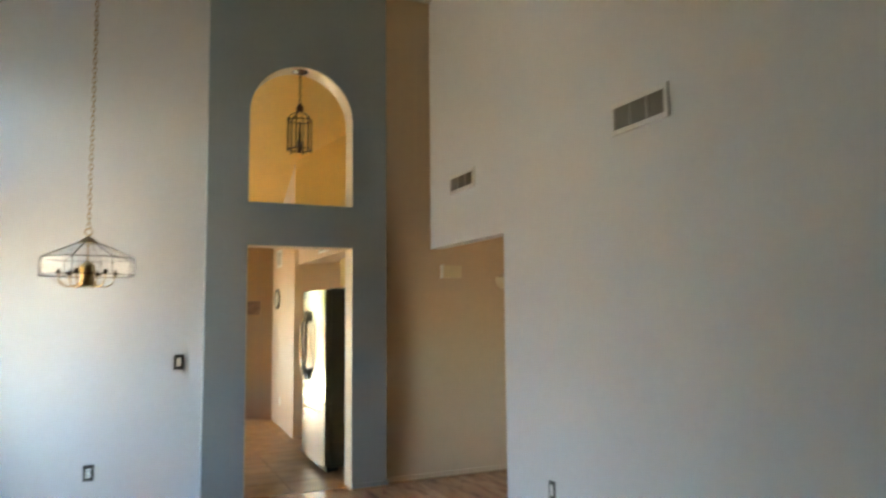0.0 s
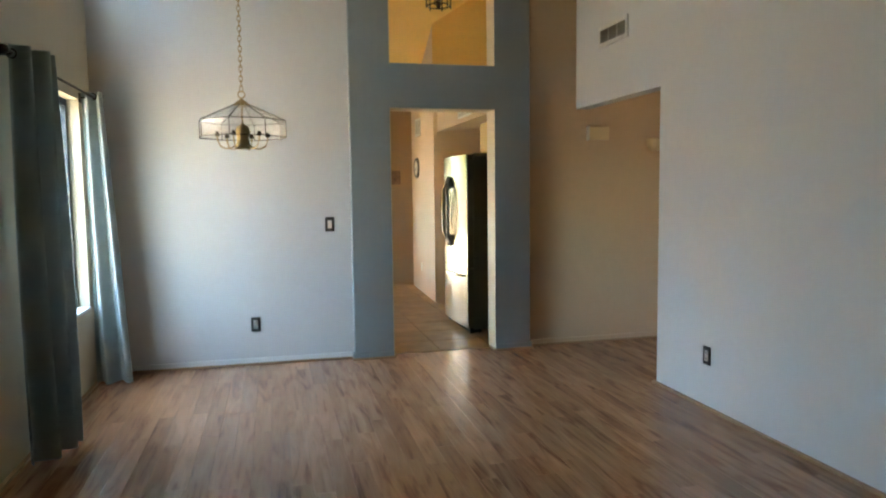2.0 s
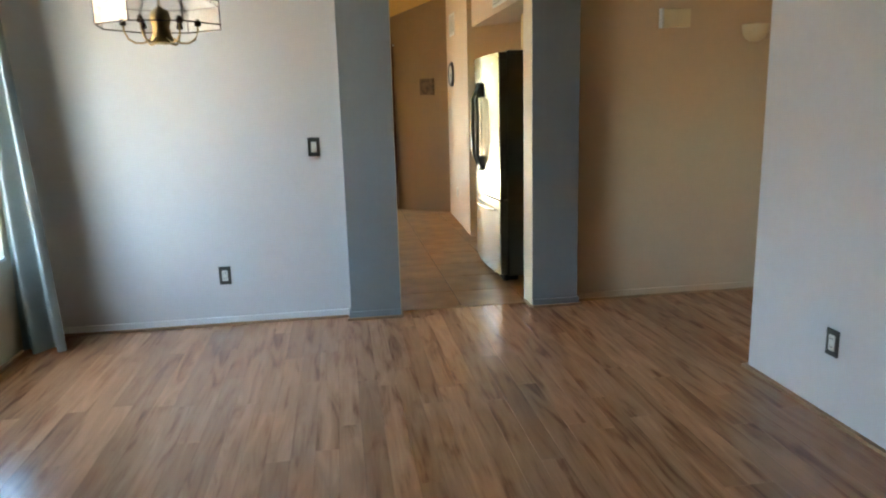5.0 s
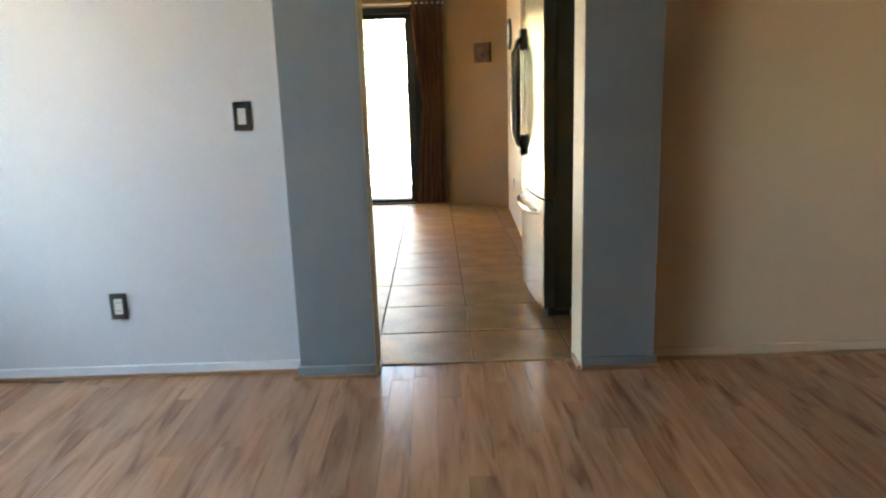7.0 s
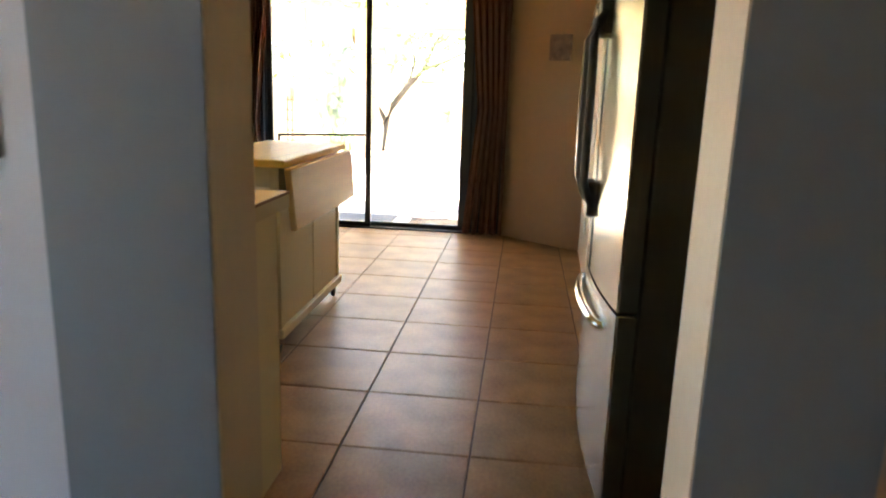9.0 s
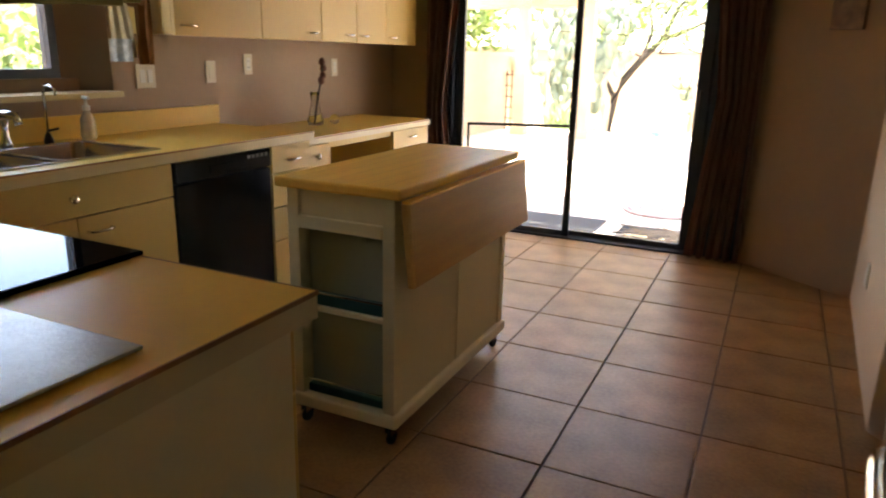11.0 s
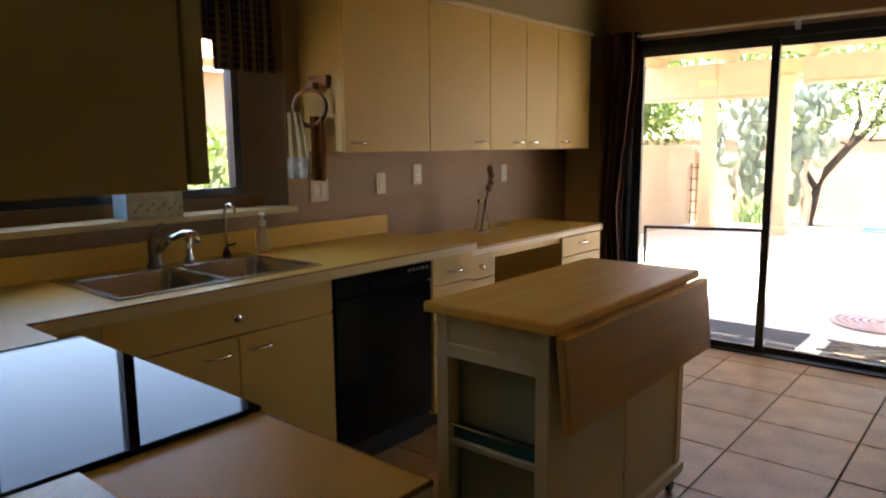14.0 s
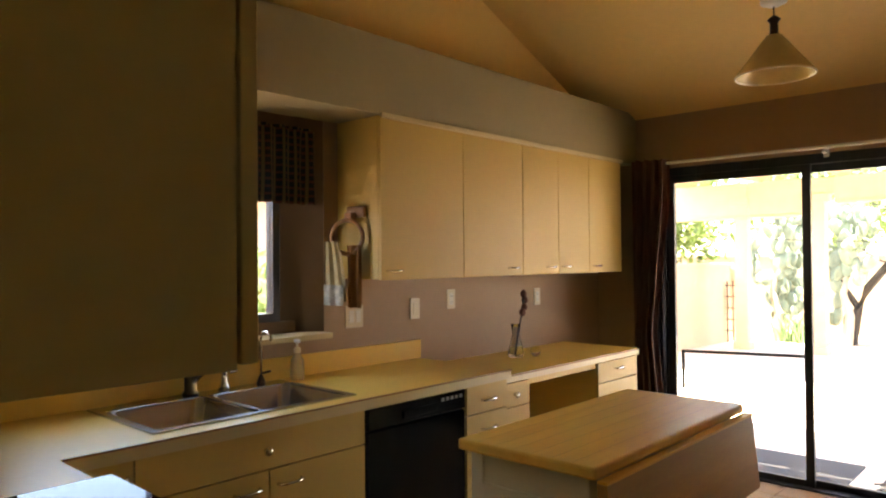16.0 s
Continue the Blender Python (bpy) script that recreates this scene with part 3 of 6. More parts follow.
# ---- room: curtains ----
rod = thing("curtain_rod", -2.64, -0.95, 2.1, "thin dark curtain rod on the window wall", "curtain rod")
part("pole", tube(bmesh.new(), [(-2.62, -1.98, 2.11), (-2.62, -0.2, 2.1)], 0.008), M_IRON, rod)
for y in (-0.2, -1.98):
    bm = bmesh.new()
    bmesh.ops.create_uvsphere(bm, u_segments=10, v_segments=8, radius=0.026, matrix=pose(-2.62, y, 2.105))
    part("finial", bm, M_IRON, rod, smooth=True)
for y in (-0.26, -1.9):
    part("bracket", boxes((XL, y - 0.01, 2.09, -2.61, y + 0.01, 2.1), (XL, y - 0.02, 2.06, XL + 0.01, y + 0.02, 2.13)), M_IRON, rod)


def curtain(x0, y0, x1, y1, fold, z1, label, pinch=None):
    o = thing("curtain", (x0 + x1) / 2, (y0 + y1) / 2, 0, label, "curtain", "blue-grey room curtains")
    part("cloth", cloth(bmesh.new(), x0, y0, x1, y1, 0.015, z1, fold, 0.042, nx=90, pinch=pinch), M_CURTB, o, smooth=True)
    n = 4
    for k in range(n):
        part("eyelet", ring(bmesh.new(), (-2.62, y0 + max(y1 - y0, 0.06) * 0.8 * (k + 0.5) / n, 2.105), (0, 1, 0), 0.022, 0.004, 14, 5), M_IRON, o)
    return o


curtain(-2.61, -1.90, -2.475, -1.56, 2.5, 2.15, "blue-grey eyelet curtain drawn aside, hanging to the floor", lambda v: 1.0 - 0.12 * v)
curtain(-2.695, -0.275, -2.435, -0.30, 2.0, 2.13, "blue-grey eyelet curtain gathered beside the bright window", lambda v: 1.0 - 0.45 * v)


# ---- room: chandelier ----
def chain(bm, x, y, z0, z1, link=0.032):
    n = int((z1 - z0) / link)
    for k in range(n):
        z = z0 + (k + 0.5) * (z1 - z0) / n
        q = (1, 0, 0) if k % 2 else (0, 1, 0)
        b2 = bmesh.new()
        ring(b2, (0, 0, 0), q, 0.011, 0.0025, 10, 4)
        b2.transform(pose(x, y, z) @ Matrix.Diagonal((1, 1, 1.9, 1)))
        me = bpy.data.meshes.new("link")
        b2.to_mesh(me)
        b2.free()
        bm.from_mesh(me)
        bpy.data.meshes.remove(me)
    return bm


def chandelier(x, y):
    o = thing("chandelier", x, y, HR, "brass chandelier with a faceted clear glass shade on a long chain", "chandelier")
    part("canopy", lathe(bmesh.new(), x, y, [(0.001, HR), (0.065, HR), (0.06, HR - 0.02), (0.02, HR - 0.035), (0.001, HR - 0.036)]), M_BRASS, o, smooth=True)
    part("chain", chain(bmesh.new(), x, y, 2.065, HR - 0.03), M_BRASS, o)
    part("loop", ring(bmesh.new(), (x, y, 2.043), (0, 1, 0), 0.022, 0.004, 16, 6), M_BRASS, o)
    part("crown", lathe(bmesh.new(), x, y, [(0.004, 2.022), (0.012, 2.012), (0.03, 2.0), (0.06, 1.976), (0.065, 1.968), (0.02, 1.976), (0.004, 1.986)], 8), M_BRASS, o)
    n, R, zt, zb, rt, zc = 8, 0.285, 1.872, 1.765, 0.055, 1.976
    ang = [2 * math.pi * (k + 0.69) / n for k in range(n)]
    top = [(x + rt * math.cos(a), y + rt * math.sin(a), zc) for a in ang]
    rim = [(x + R * math.cos(a), y + R * math.sin(a), zt) for a in ang]
    low = [(x + R * math.cos(a), y + R * math.sin(a), zb) for a in ang]
    for k in range(n):
        j = (k + 1) % n
        part("rib", tube(bmesh.new(), [top[k], rim[k], low[k]], 0.0034, 6), M_IRON, o)
        part("rim", tube(bmesh.new(), [rim[k], rim[j]], 0.0036, 6), M_IRON, o)
        part("rim", tube(bmesh.new(), [low[k], low[j]], 0.0032, 6), M_IRON, o)
        for quad in ((top[k], top[j], rim[j], rim[k]), (rim[k], rim[j], low[j], low[k])):
            q = [Vector(p) for p in quad]
            nn = (q[1] - q[0]).cross(q[3] - q[0]).normalized() * 0.003
            clear(part("glass_panel", hull(bmesh.new(), q, [p + nn for p in q]), M_LGLASS, o))
    part("body", lathe(bmesh.new(), x, y, [(0.001, 1.688), (0.052, 1.69), (0.056, 1.697), (0.042, 1.73), (0.036, 1.765), (0.048, 1.80), (0.04, 1.835), (0.012, 1.852), (0.006, 1.86), (0.006, 1.98)]), M_BRASS, o, smooth=True)
    for k in range(6):
        a = 2 * math.pi * k / 6 + 0.2
        c, s = math.cos(a), math.sin(a)
        arm = part("arm", tube(bmesh.new(), [(x + r * c, y + r * s, z) for r, z in ((0.045, 1.715), (0.08, 1.693), (0.115, 1.692), (0.145, 1.71), (0.16, 1.745), (0.162, 1.775))], 0.0045, 8), M_BRASS, o, smooth=True)
        part("socket", lathe(bmesh.new(), x + 0.162 * c, y + 0.162 * s, [(0.002, 1.768), (0.014, 1.77), (0.016, 1.778), (0.012, 1.79), (0.009, 1.80), (0.002, 1.802)], 10), M_IRON, arm)
    return o


chandelier(-1.565, -0.98)


def lantern(x, y):
    top = 3.655
    o = thing("hanging_lantern", x, y, top, "dark bronze hexagonal glass lantern hanging inside the arch", "pendant light")
    part("canopy", lathe(bmesh.new(), x, y, [(0.001, top + 0.015), (0.075, top + 0.01), (0.072, top - 0.005), (0.03, top - 0.025), (0.002, top - 0.03)]), M_IRON, o, smooth=True)
    part("chain", chain(bmesh.new(), x, y, 3.36, top - 0.02), M_IRON, o)
    part("crown", lathe(bmesh.new(), x, y, [(0.002, 3.37), (0.018, 3.355), (0.035, 3.32), (0.03, 3.30), (0.012, 3.29), (0.002, 3.285)], 12), M_IRON, o)
    n, R, zt, zb = 6, 0.105, 3.21, 2.95
    pts = [(x + R * math.cos(2 * math.pi * k / n), y + R * math.sin(2 * math.pi * k / n)) for k in range(n)]
    for k in range(n):
        (xa, ya), (xb, yb) = pts[k], pts[(k + 1) % n]
        part("post", tube(bmesh.new(), [(xa, ya, zb - 0.02), (xa, ya, zt + 0.02)], 0.006, 6), M_IRON, o)
        part("rail", tube(bmesh.new(), [(xa, ya, zb), (xb, yb, zb)], 0.006, 6), M_IRON, o)
        part("rail", tube(bmesh.new(), [(xa, ya, zt), (xb, yb, zt)], 0.006, 6), M_IRON, o)
        part("scroll", tube(bmesh.new(), [(xa, ya, zt), (x + (xa - x) * 0.75, y + (ya - y) * 0.75, zt + 0.05), (x + (xa - x) * 0.3, y + (ya - y) * 0.3, zt + 0.075), (x, y, zt + 0.10)], 0.005, 6), M_IRON, o)
        q = [Vector(p) for p in ((xa, ya, zb), (xb, yb, zb), (xb, yb, zt), (xa, ya, zt))]
        nn = (q[1] - q[0]).cross(q[3] - q[0]).normalized() * 0.002
        clear(part("glass_pane", hull(bmesh.new(), q, [p + nn for p in q]), M_LGLASS, o))
    part("candle_cluster", lathe(bmesh.new(), x, y, [(0.002, 3.20), (0.008, 3.2), (0.008, 3.12), (0.014, 3.1), (0.014, 3.03), (0.022, 3.02), (0.022, 2.955), (0.015, 2.93), (0.002, 2.92)], 10), M_IRON, o)
    return o


lantern(0.02, 0.06)


# ---- wall plates, vents, sconces ----
def plate(name, axis, at, u, z, w, h, label, cat, kind, plate_m=M_PLATED, face=1, inner_m=M_ROCKER):
    """A cover plate on a wall; axis: the wall's normal; u: place along the wall."""
    o = thing(name, *((at, u, z) if axis == "x" else (u, at, z)), label, cat)

    def put(nm, du, dz, ww, hh, d0, d1, m, par, bev=0.001):
        a, b = sorted((at + face * d0, at + face * d1))
        if axis == "x":
            bm2 = bx(a, u + du - ww / 2, z + dz - hh / 2, b, u + du + ww / 2, z + dz + hh / 2, bevel=bev)
        else:
            bm2 = bx(u + du - ww / 2, a, z + dz - hh / 2, u + du + ww / 2, b, z + dz + hh / 2, bevel=bev)
        return part(nm, bm2, m, par)
    put("cover_plate", 0, 0, w, h, 0, 0.007, plate_m, o, 0.002)
    if kind == "rocker":
        put("rocker", 0, 0, 0.034, 0.066, 0.006, 0.011, inner_m, o)
    elif kind == "double":
        for d in (-0.023, 0.023):
            put("rocker", d, 0, 0.03, 0.062, 0.006, 0.011, inner_m, o)
    elif kind == "outlet":
        f = put("insert", 0, 0, 0.036, 0.07, 0.006, 0.009, inner_m, o)
        for dz in (-0.018, 0.018):
            for d in (-0.006, 0.006):
                put("slot", d, dz, 0.003, 0.009, 0.0088, 0.0095, M_BLACKMAT, f, 0)
    return o


plate("wall_switch", "y", YW, -0.936, 1.135, 0.074, 0.118, "dark metal plate with a white rocker switch", "switch", "rocker", face=-1)
plate("wall_outlet", "y", YW, -1.553, 0.331, 0.074, 0.118, "dark metal plate with a white outlet", "outlet", "outlet", face=-1)
plate("wall_outlet", "x", XR, -1.955, 0.338, 0.074, 0.118, "dark metal plate with a white outlet", "outlet", "outlet", face=-1)
plate("wall_switch", "x", XL, 2.40, 1.18, 0.115, 0.115, "ivory double switch plate under the towel", "switch", "double", M_PLATE)
plate("wall_switch", "x", XL, 2.84, 1.195, 0.07, 0.115, "ivory switch plate on the taupe wall", "switch", "rocker", M_PLATE, inner_m=M_PLATE)
plate("wall_outlet", "x", XL, 3.141, 1.234, 0.07, 0.115, "ivory outlet on the taupe wall", "outlet", "outlet", M_PLATE)
plate("wall_outlet", "x", XL, 4.02, 1.21, 0.07, 0.115, "ivory outlet behind the dried stems", "outlet", "outlet", M_PLATE)


def wall_vent(y0, y1, z0, z1, x=XR, face=-1):
    o = thing("wall_vent", x, (y0 + y1) / 2, z0, "white metal air register, shade between louvres painted grey", "vent", "air registers")
    f = 0.03

    def b(y_0, y_1, z_0, z_1, d0, d1):
        a, c = sorted((x + face * d0, x + face * d1))
        return (a, y_0, z_0, c, y_1, z_1)
    part("backing", boxes(b(y0 + f, y1 - f, z0 + f, z1 - f, 0, 0.003)), M_VENTD, o)
    part("frame", boxes(b(y0, y1, z0, z0 + f, 0, 0.014), b(y0, y1, z1 - f, z1, 0, 0.014), b(y0, y0 + f, z0 + f, z1 - f, 0, 0.014), b(y1 - f, y1, z0 + f, z1 - f, 0, 0.014)), M_VENT, o)
    n = 22
    for k in range(n):
        y = y0 + f + (y1 - y0 - 2 * f) * (k + 0.5) / n
        part("slat", boxes(b(y - 0.0015, y + 0.0015, z0 + f, z1 - f, 0.003, 0.011)), M_VENTD, o)
    for k in (1, 2):
        y = y0 + f + (y1 - y0 - 2 * f) * k / 3
        part("divider", boxes(b(y - 0.004, y + 0.004, z0 + f, z1 - f, 0.003, 0.013)), M_VENT, o)
    return o


wall_vent(-0.90, -0.42, 2.545, 2.71)
wall_vent(-3.165, -2.69, 2.535, 2.725)


def sconce(x, dz=0.0):
    o = thing("wall_sconce", x, YW, 1.89, "cream glass bowl wall sconce, unlit, on the tan wall", "wall lamp")
    part("back_plate", bx(x - 0.05, YW - 0.012, 1.84 + dz, x + 0.05, YW, 1.95 + dz, bevel=0.004), M_BRASS, o)
    bm = bmesh.new()
    rows = []
    for r, z in ((0.03, 1.83 + dz), (0.065, 1.85 + dz), (0.085, 1.88 + dz), (0.092, 1.94 + dz)):
        rows.append([bm.verts.new((x + r * math.cos(math.pi * k / 14), YW - 0.012 - r * math.sin(math.pi * k / 14), z)) for k in range(15)])
    for p, q in zip(rows, rows[1:]):
        for k in range(14):
            bm.faces.new((p[k], p[k + 1], q[k + 1], q[k]))
    bm.faces.new(rows[0])
    part("shade", bm, M_SCONCE, o, smooth=True)
    return o


dc = thing("door_chime", 1.47, YW, 1.83, "cream rectangular door chime box on the tan wall", "door chime")
part("housing", bx(1.375, YW - 0.045, 1.835, 1.565, YW, 1.955, bevel=0.006), M_SCONCE, dc)
part("end_cap", bx(1.36, YW - 0.048, 1.832, 1.374, YW, 1.958, bevel=0.003), M_ROCKER, dc)
sconce(2.04, -0.09)


# ---- kitchen: refrigerator ----
def bow(bm, x, y0, y1, z0, z1, depth, back, n=10):
    """A door with a bowed front towards -x."""
    lo, hi = [], []
    for k in range(n + 1):
        u = k / n
        xx = x - depth * (1 - (2 * u - 1) ** 2)
        lo.append((xx, y0 + (y1 - y0) * u))
    poly = lo + [(back, y1), (back, y0)]
    return prism(bm, poly, z0, z1)


def refrigerator():
    y0, y1, xf = 0.635, 1.55, 0.412
    o = thing("refrigerator", 0.8, 1.15, 0, "stainless steel refrigerator with dark grey sides and bottom freezer", "refrigerator")
    part("cabinet_body", bx(0.475, y0 + 0.005, 0.05, 1.22, y1 - 0.005, 1.73, bevel=0.008), M_GREYSIDE, o)
    part("toe_grille", bx(0.445, y0 + 0.03, 0.015, 0.56, y1 - 0.03, 0.06), M_BLACKMAT, o)
    for y in (y0 + 0.05, y1 - 0.05):
        part("foot", lathe(bmesh.new(), 0.465, y, [(0.001, 0), (0.025, 0), (0.025, 0.012), (0.01, 0.02), (0.01, 0.05), (0.001, 0.05)], 12), M_CHROME, o)
    d = part("door", bow(bmesh.new(), xf, y0, y1, 0.655, 1.74, 0.03, 0.47), M_STEEL, o, "brushed steel upper door")
    part("door_edge", bx(0.42, y0 - 0.002, 0.657, 0.47, y0 + 0.004, 1.738), M_GREYSIDE, d)
    part("logo_badge", bx(xf - 0.018, y0 + 0.13, 1.66, xf - 0.010, y0 + 0.16, 1.675), M_NICKEL, d)
    seam = y0 + 0.5
    part("door_gap", bx(xf - 0.033, seam - 0.003, 0.66, xf - 0.02, seam + 0.003, 1.735), M_BLACKMAT, d)

    def bowed(side, wide, out):
        """A tall handle that bows sideways from the seam and outwards from the door."""
        pts = []
        for k in range(13):
            u = k / 6 - 1
            q = 1 - u * u
            pts.append((xf - 0.028 - out * min(1.0, 2.2 * q), seam + side * (0.03 + wide * q), 1.19 + 0.335 * u))
        return pts

    part("handle", tube(bmesh.new(), bowed(-1, 0.05, 0.05), 0.014, 10), M_GREYSIDE, d, "dark curved door handle", smooth=True)
    part("handle", tube(bmesh.new(), bowed(1, 0.045, 0.055), 0.015, 10), M_GREYSIDE, d, "dark curved door handle", smooth=True)
    part("handle", tube(bmesh.new(), bowed(1, 0.11, 0.06), 0.011, 10), M_CHROME, d, "steel curved door handle", smooth=True)
    for za, zb in ((0.84, 0.96), (1.42, 1.54)):
        part("handle_plate", bx(xf - 0.062, seam - 0.05, za, xf - 0.026, seam + 0.05, zb, bevel=0.012), M_GREYSIDE, d)
    f = part("freezer_drawer", bow(bmesh.new(), xf, y0, y1, 0.065, 0.645, 0.03, 0.47), M_STEEL, o, "brushed steel freezer drawer")
    part("drawer_edge", bx(0.42, y0 - 0.002, 0.067, 0.47, y0 + 0.004, 0.643), M_GREYSIDE, f)
    n = 12
    pts = [(0.39 - 0.035 * (1 - (2 * k / n - 1) ** 2) + (0.05 if k in (0, n) else 0), y0 + 0.12 + (y1 - y0 - 0.24) * k / n, 0.56) for k in range(n + 1)]
    part("handle", tube(bmesh.new(), pts, 0.016, 10), M_CHROME, f, "chrome bar handle", smooth=True)
    part("hinge_cover", bx(0.475, y0 + 0.01, 1.73, 0.62, y0 + 0.09, 1.755, bevel=0.006), M_GREYSIDE, o)
    return o


refrigerator()


def bar_handle(parent, p, axis, length=0.09, m=M_CHROME, out=(1, 0, 0)):
    """A small bowed bar handle fixed at two points."""
    p, out = Vector(p), Vector(out)
    d = Vector(axis) * length / 2
    pts = [p - d, p - d * 0.9 + out * 0.02, p - d * 0.4 + out * 0.027, p + d * 0.4 + out * 0.027, p + d * 0.9 + out * 0.02, p + d]
    return part("handle", tube(bmesh.new(), pts, 0.0055, 8), m, parent, smooth=True)


def knob(parent, p, r=0.017, m=M_CHROME):
    bm = bmesh.new()
    lathe(bm, 0, 0, [(0.001, 0), (0.008, 0), (0.007, 0.012), (r, 0.018), (r, 0.024), (r * 0.6, 0.03), (0.001, 0.031)], 14)
    bm.transform(pose(*p) @ pose(0, 0, 0, 0, 90, 0))
    return part("knob", bm, m, parent, smooth=True)


oc = thing("wall_cabinet", 1.0, 0.65, 1.80, "cream laminate cabinet above the refrigerator", "cabinet")
part("body", bx(0.84, YK + 0.02, 1.80, 1.5, 1.55, 2.118), M_CREAM, oc)
for y in (YK + 0.03, 0.88):
    d = part("door", bx(0.82, y, 1.81, 0.84, y + 0.66, 2.11, bevel=0.002), M_CREAM, oc)
part("side_filler", bx(0.72, YK + 0.01, 0.1, 1.5, YK + 0.03, 1.80), M_CREAM, oc)
part("foot_block", bx(0.74, YK + 0.01, 0.0, 1.5, YK + 0.03, 0.1), M_SHADOW, oc)

# clock, register and picture
ck = thing("wall_clock", 0.66, 4.03, 1.57, "round dark wood wall clock on the tan wall", "clock")
m = pose(0.602, 3.85, 1.72, 0, -90, 2)
bm = lathe(bmesh.new(), 0, 0, [(0.001, 0.0), (0.14, 0.0), (0.145, 0.012), (0.13, 0.03), (0.105, 0.03), (0.10, 0.018), (0.001, 0.018)], 28)
bm.transform(m)
part("rim", bm, M_DARKWOOD, ck, smooth=True)
bm = lathe(bmesh.new(), 0, 0, [(0.001, 0.02), (0.102, 0.02), (0.102, 0.024), (0.001, 0.0245)], 28)
bm.transform(m)
part("dial", bm, M_CLOCKF, ck)
for a, l in ((40, 0.06), (160, 0.085)):
    bm = bx(-0.003, 0, 0.026, 0.003, l, 0.028)
    bm.transform(m @ pose(0, 0, 0, 0, 0, a))
    part("clock_hand", bm, M_BLACKMAT, ck)
vt = thing("wall_vent", 0.65, 3.75, 2.16, "white metal air register high on the tan wall", "vent", "air registers")
m = pose(0.597, 3.72, 2.27, 0, 0, 2)
for nm, b, mm in (("frame", (-0.016, -0.15, -0.12, 0.0, 0.15, 0.12), M_VENT), ("backing", (-0.018, -0.12, -0.09, -0.0165, 0.12, 0.09), M_VENTD)):
    bm = bx(*b)
    bm.transform(m)
    part(nm, bm, mm, vt)
for k in range(9):
    bm = bx(-0.024, -0.12, -0.085 + k * 0.02, -0.018, 0.12, -0.079 + k * 0.02)
    bm.transform(m)
    part("slat", bm, M_VENT, vt)
ol = thing("wall_outlet", 0.60, 3.6, 0.35, "small ivory outlet low on the tan wall", "outlet")
m = pose(0.592, 3.6, 0.35, 0, 0, 2)
for nm, b, mm in (("cover_plate", (-0.007, -0.036, -0.058, 0.0, 0.036, 0.058), M_PLATE), ("insert", (-0.0095, -0.018, -0.035, -0.0065, 0.018, 0.035), M_ROCKER)):
    bm = bx(*b)
    bm.transform(m)
    part(nm, bm, mm, ol)
sv = thing("wall_vent", 0.6, 1.35, 2.2, "white metal air register on the alcove soffit", "vent", "air registers")
part("frame", bx(0.588, 1.1, 2.17, 0.6, 1.6, 2.35), M_VENT, sv)
for k in range(7):
    part("slat", bx(0.584, 1.13, 2.19 + k * 0.021, 0.589, 1.57, 2.2 + k * 0.021), M_VENTD, sv)
pc = thing("picture", 0.385, 4.53, 1.5, "small dark framed picture on the angled wall", "picture")
m = pose(0.385, 4.531, 1.60, 0, 0, -37.0)
for nm, b, mm in (("frame", (-0.10, -0.02, -0.10, 0.10, 0.0, 0.10), M_PICT), ("print", (-0.085, -0.023, -0.085, 0.085, -0.0205, 0.085), M_PICT)):
    bm = bx(*b, bevel=0.003 if nm == "frame" else 0)
    bm.transform(m)
    part(nm, bm, mm, pc)

# ---- kitchen: worktops ----
wt = thing("worktop", -2.4, 1.6, CZ - 0.045, "yellow-beige laminate worktop with oak edge line along the sink wall", "worktop")


def slab_with_hole(x0, y0, x1, y1, hx0, hy0, hx1, hy1, z0, z1):
    bm = bmesh.new()
    o, h = [(x0, y0), (x1, y0), (x1, y1), (x0, y1)], [(hx0, hy0), (hx1, hy0), (hx1, hy1), (hx0, hy1)]
    ol, oh = [bm.verts.new((*p, z0)) for p in o], [bm.verts.new((*p, z1)) for p in o]
    hl, hh = [bm.verts.new((*p, z0)) for p in h], [bm.verts.new((*p, z1)) for p in h]
    for i in range(4):
        j = (i + 1) % 4
        for q in ((oh[i], oh[j], hh[j], hh[i]), (ol[i], hl[i], hl[j], ol[j]), (ol[i], ol[j], oh[j], oh[i]), (hl[i], hh[i], hh[j], hl[j])):
            bm.faces.new(q)
    return bm


SK = (-2.66, 1.08, -2.125, 1.92)  # sink cut-out
OV = CX + 0.018
part("top", slab_with_hole(XL + 0.002, YK + 0.008, OV - 0.003, 2.85, SK[0] + 0.015, SK[1] + 0.015, SK[2] - 0.015, SK[3] - 0.015, CZ - 0.012, CZ), M_TOPLAM, wt)
part("corner_top", bx(OV - 0.003, YK + 0.008, CZ - 0.012, -1.775, 0.782, CZ), M_TOPLAM, wt)
part("front_edge", boxes((CX - 0.03, 0.79, CZ - 0.045, OV, 2.85, CZ - 0.006), (CX - 0.03, 0.757, CZ - 0.045, -1.775, 0.79, CZ - 0.006)), M_TOPEDGE, wt)
part("edge_strip", boxes((OV - 0.003, 0.79, CZ - 0.006, OV + 0.001, 2.852, CZ + 0.0005)), M_OAKLINE, wt)
part("substrate", slab_with_hole(XL + 0.002, YK + 0.008, CX - 0.03, 2.845, SK[0] + 0.015, SK[1] + 0.015, SK[2] - 0.015, SK[3] - 0.015, CZ - 0.045, CZ - 0.012), M_TOPEDGE, wt)
part("backsplash", bx(XL + 0.001, YK + 0.02, CZ, XL + 0.02, 2.87, CZ + 0.1, bevel=0.002), M_TOPLAM, wt, "cream laminate upstand")

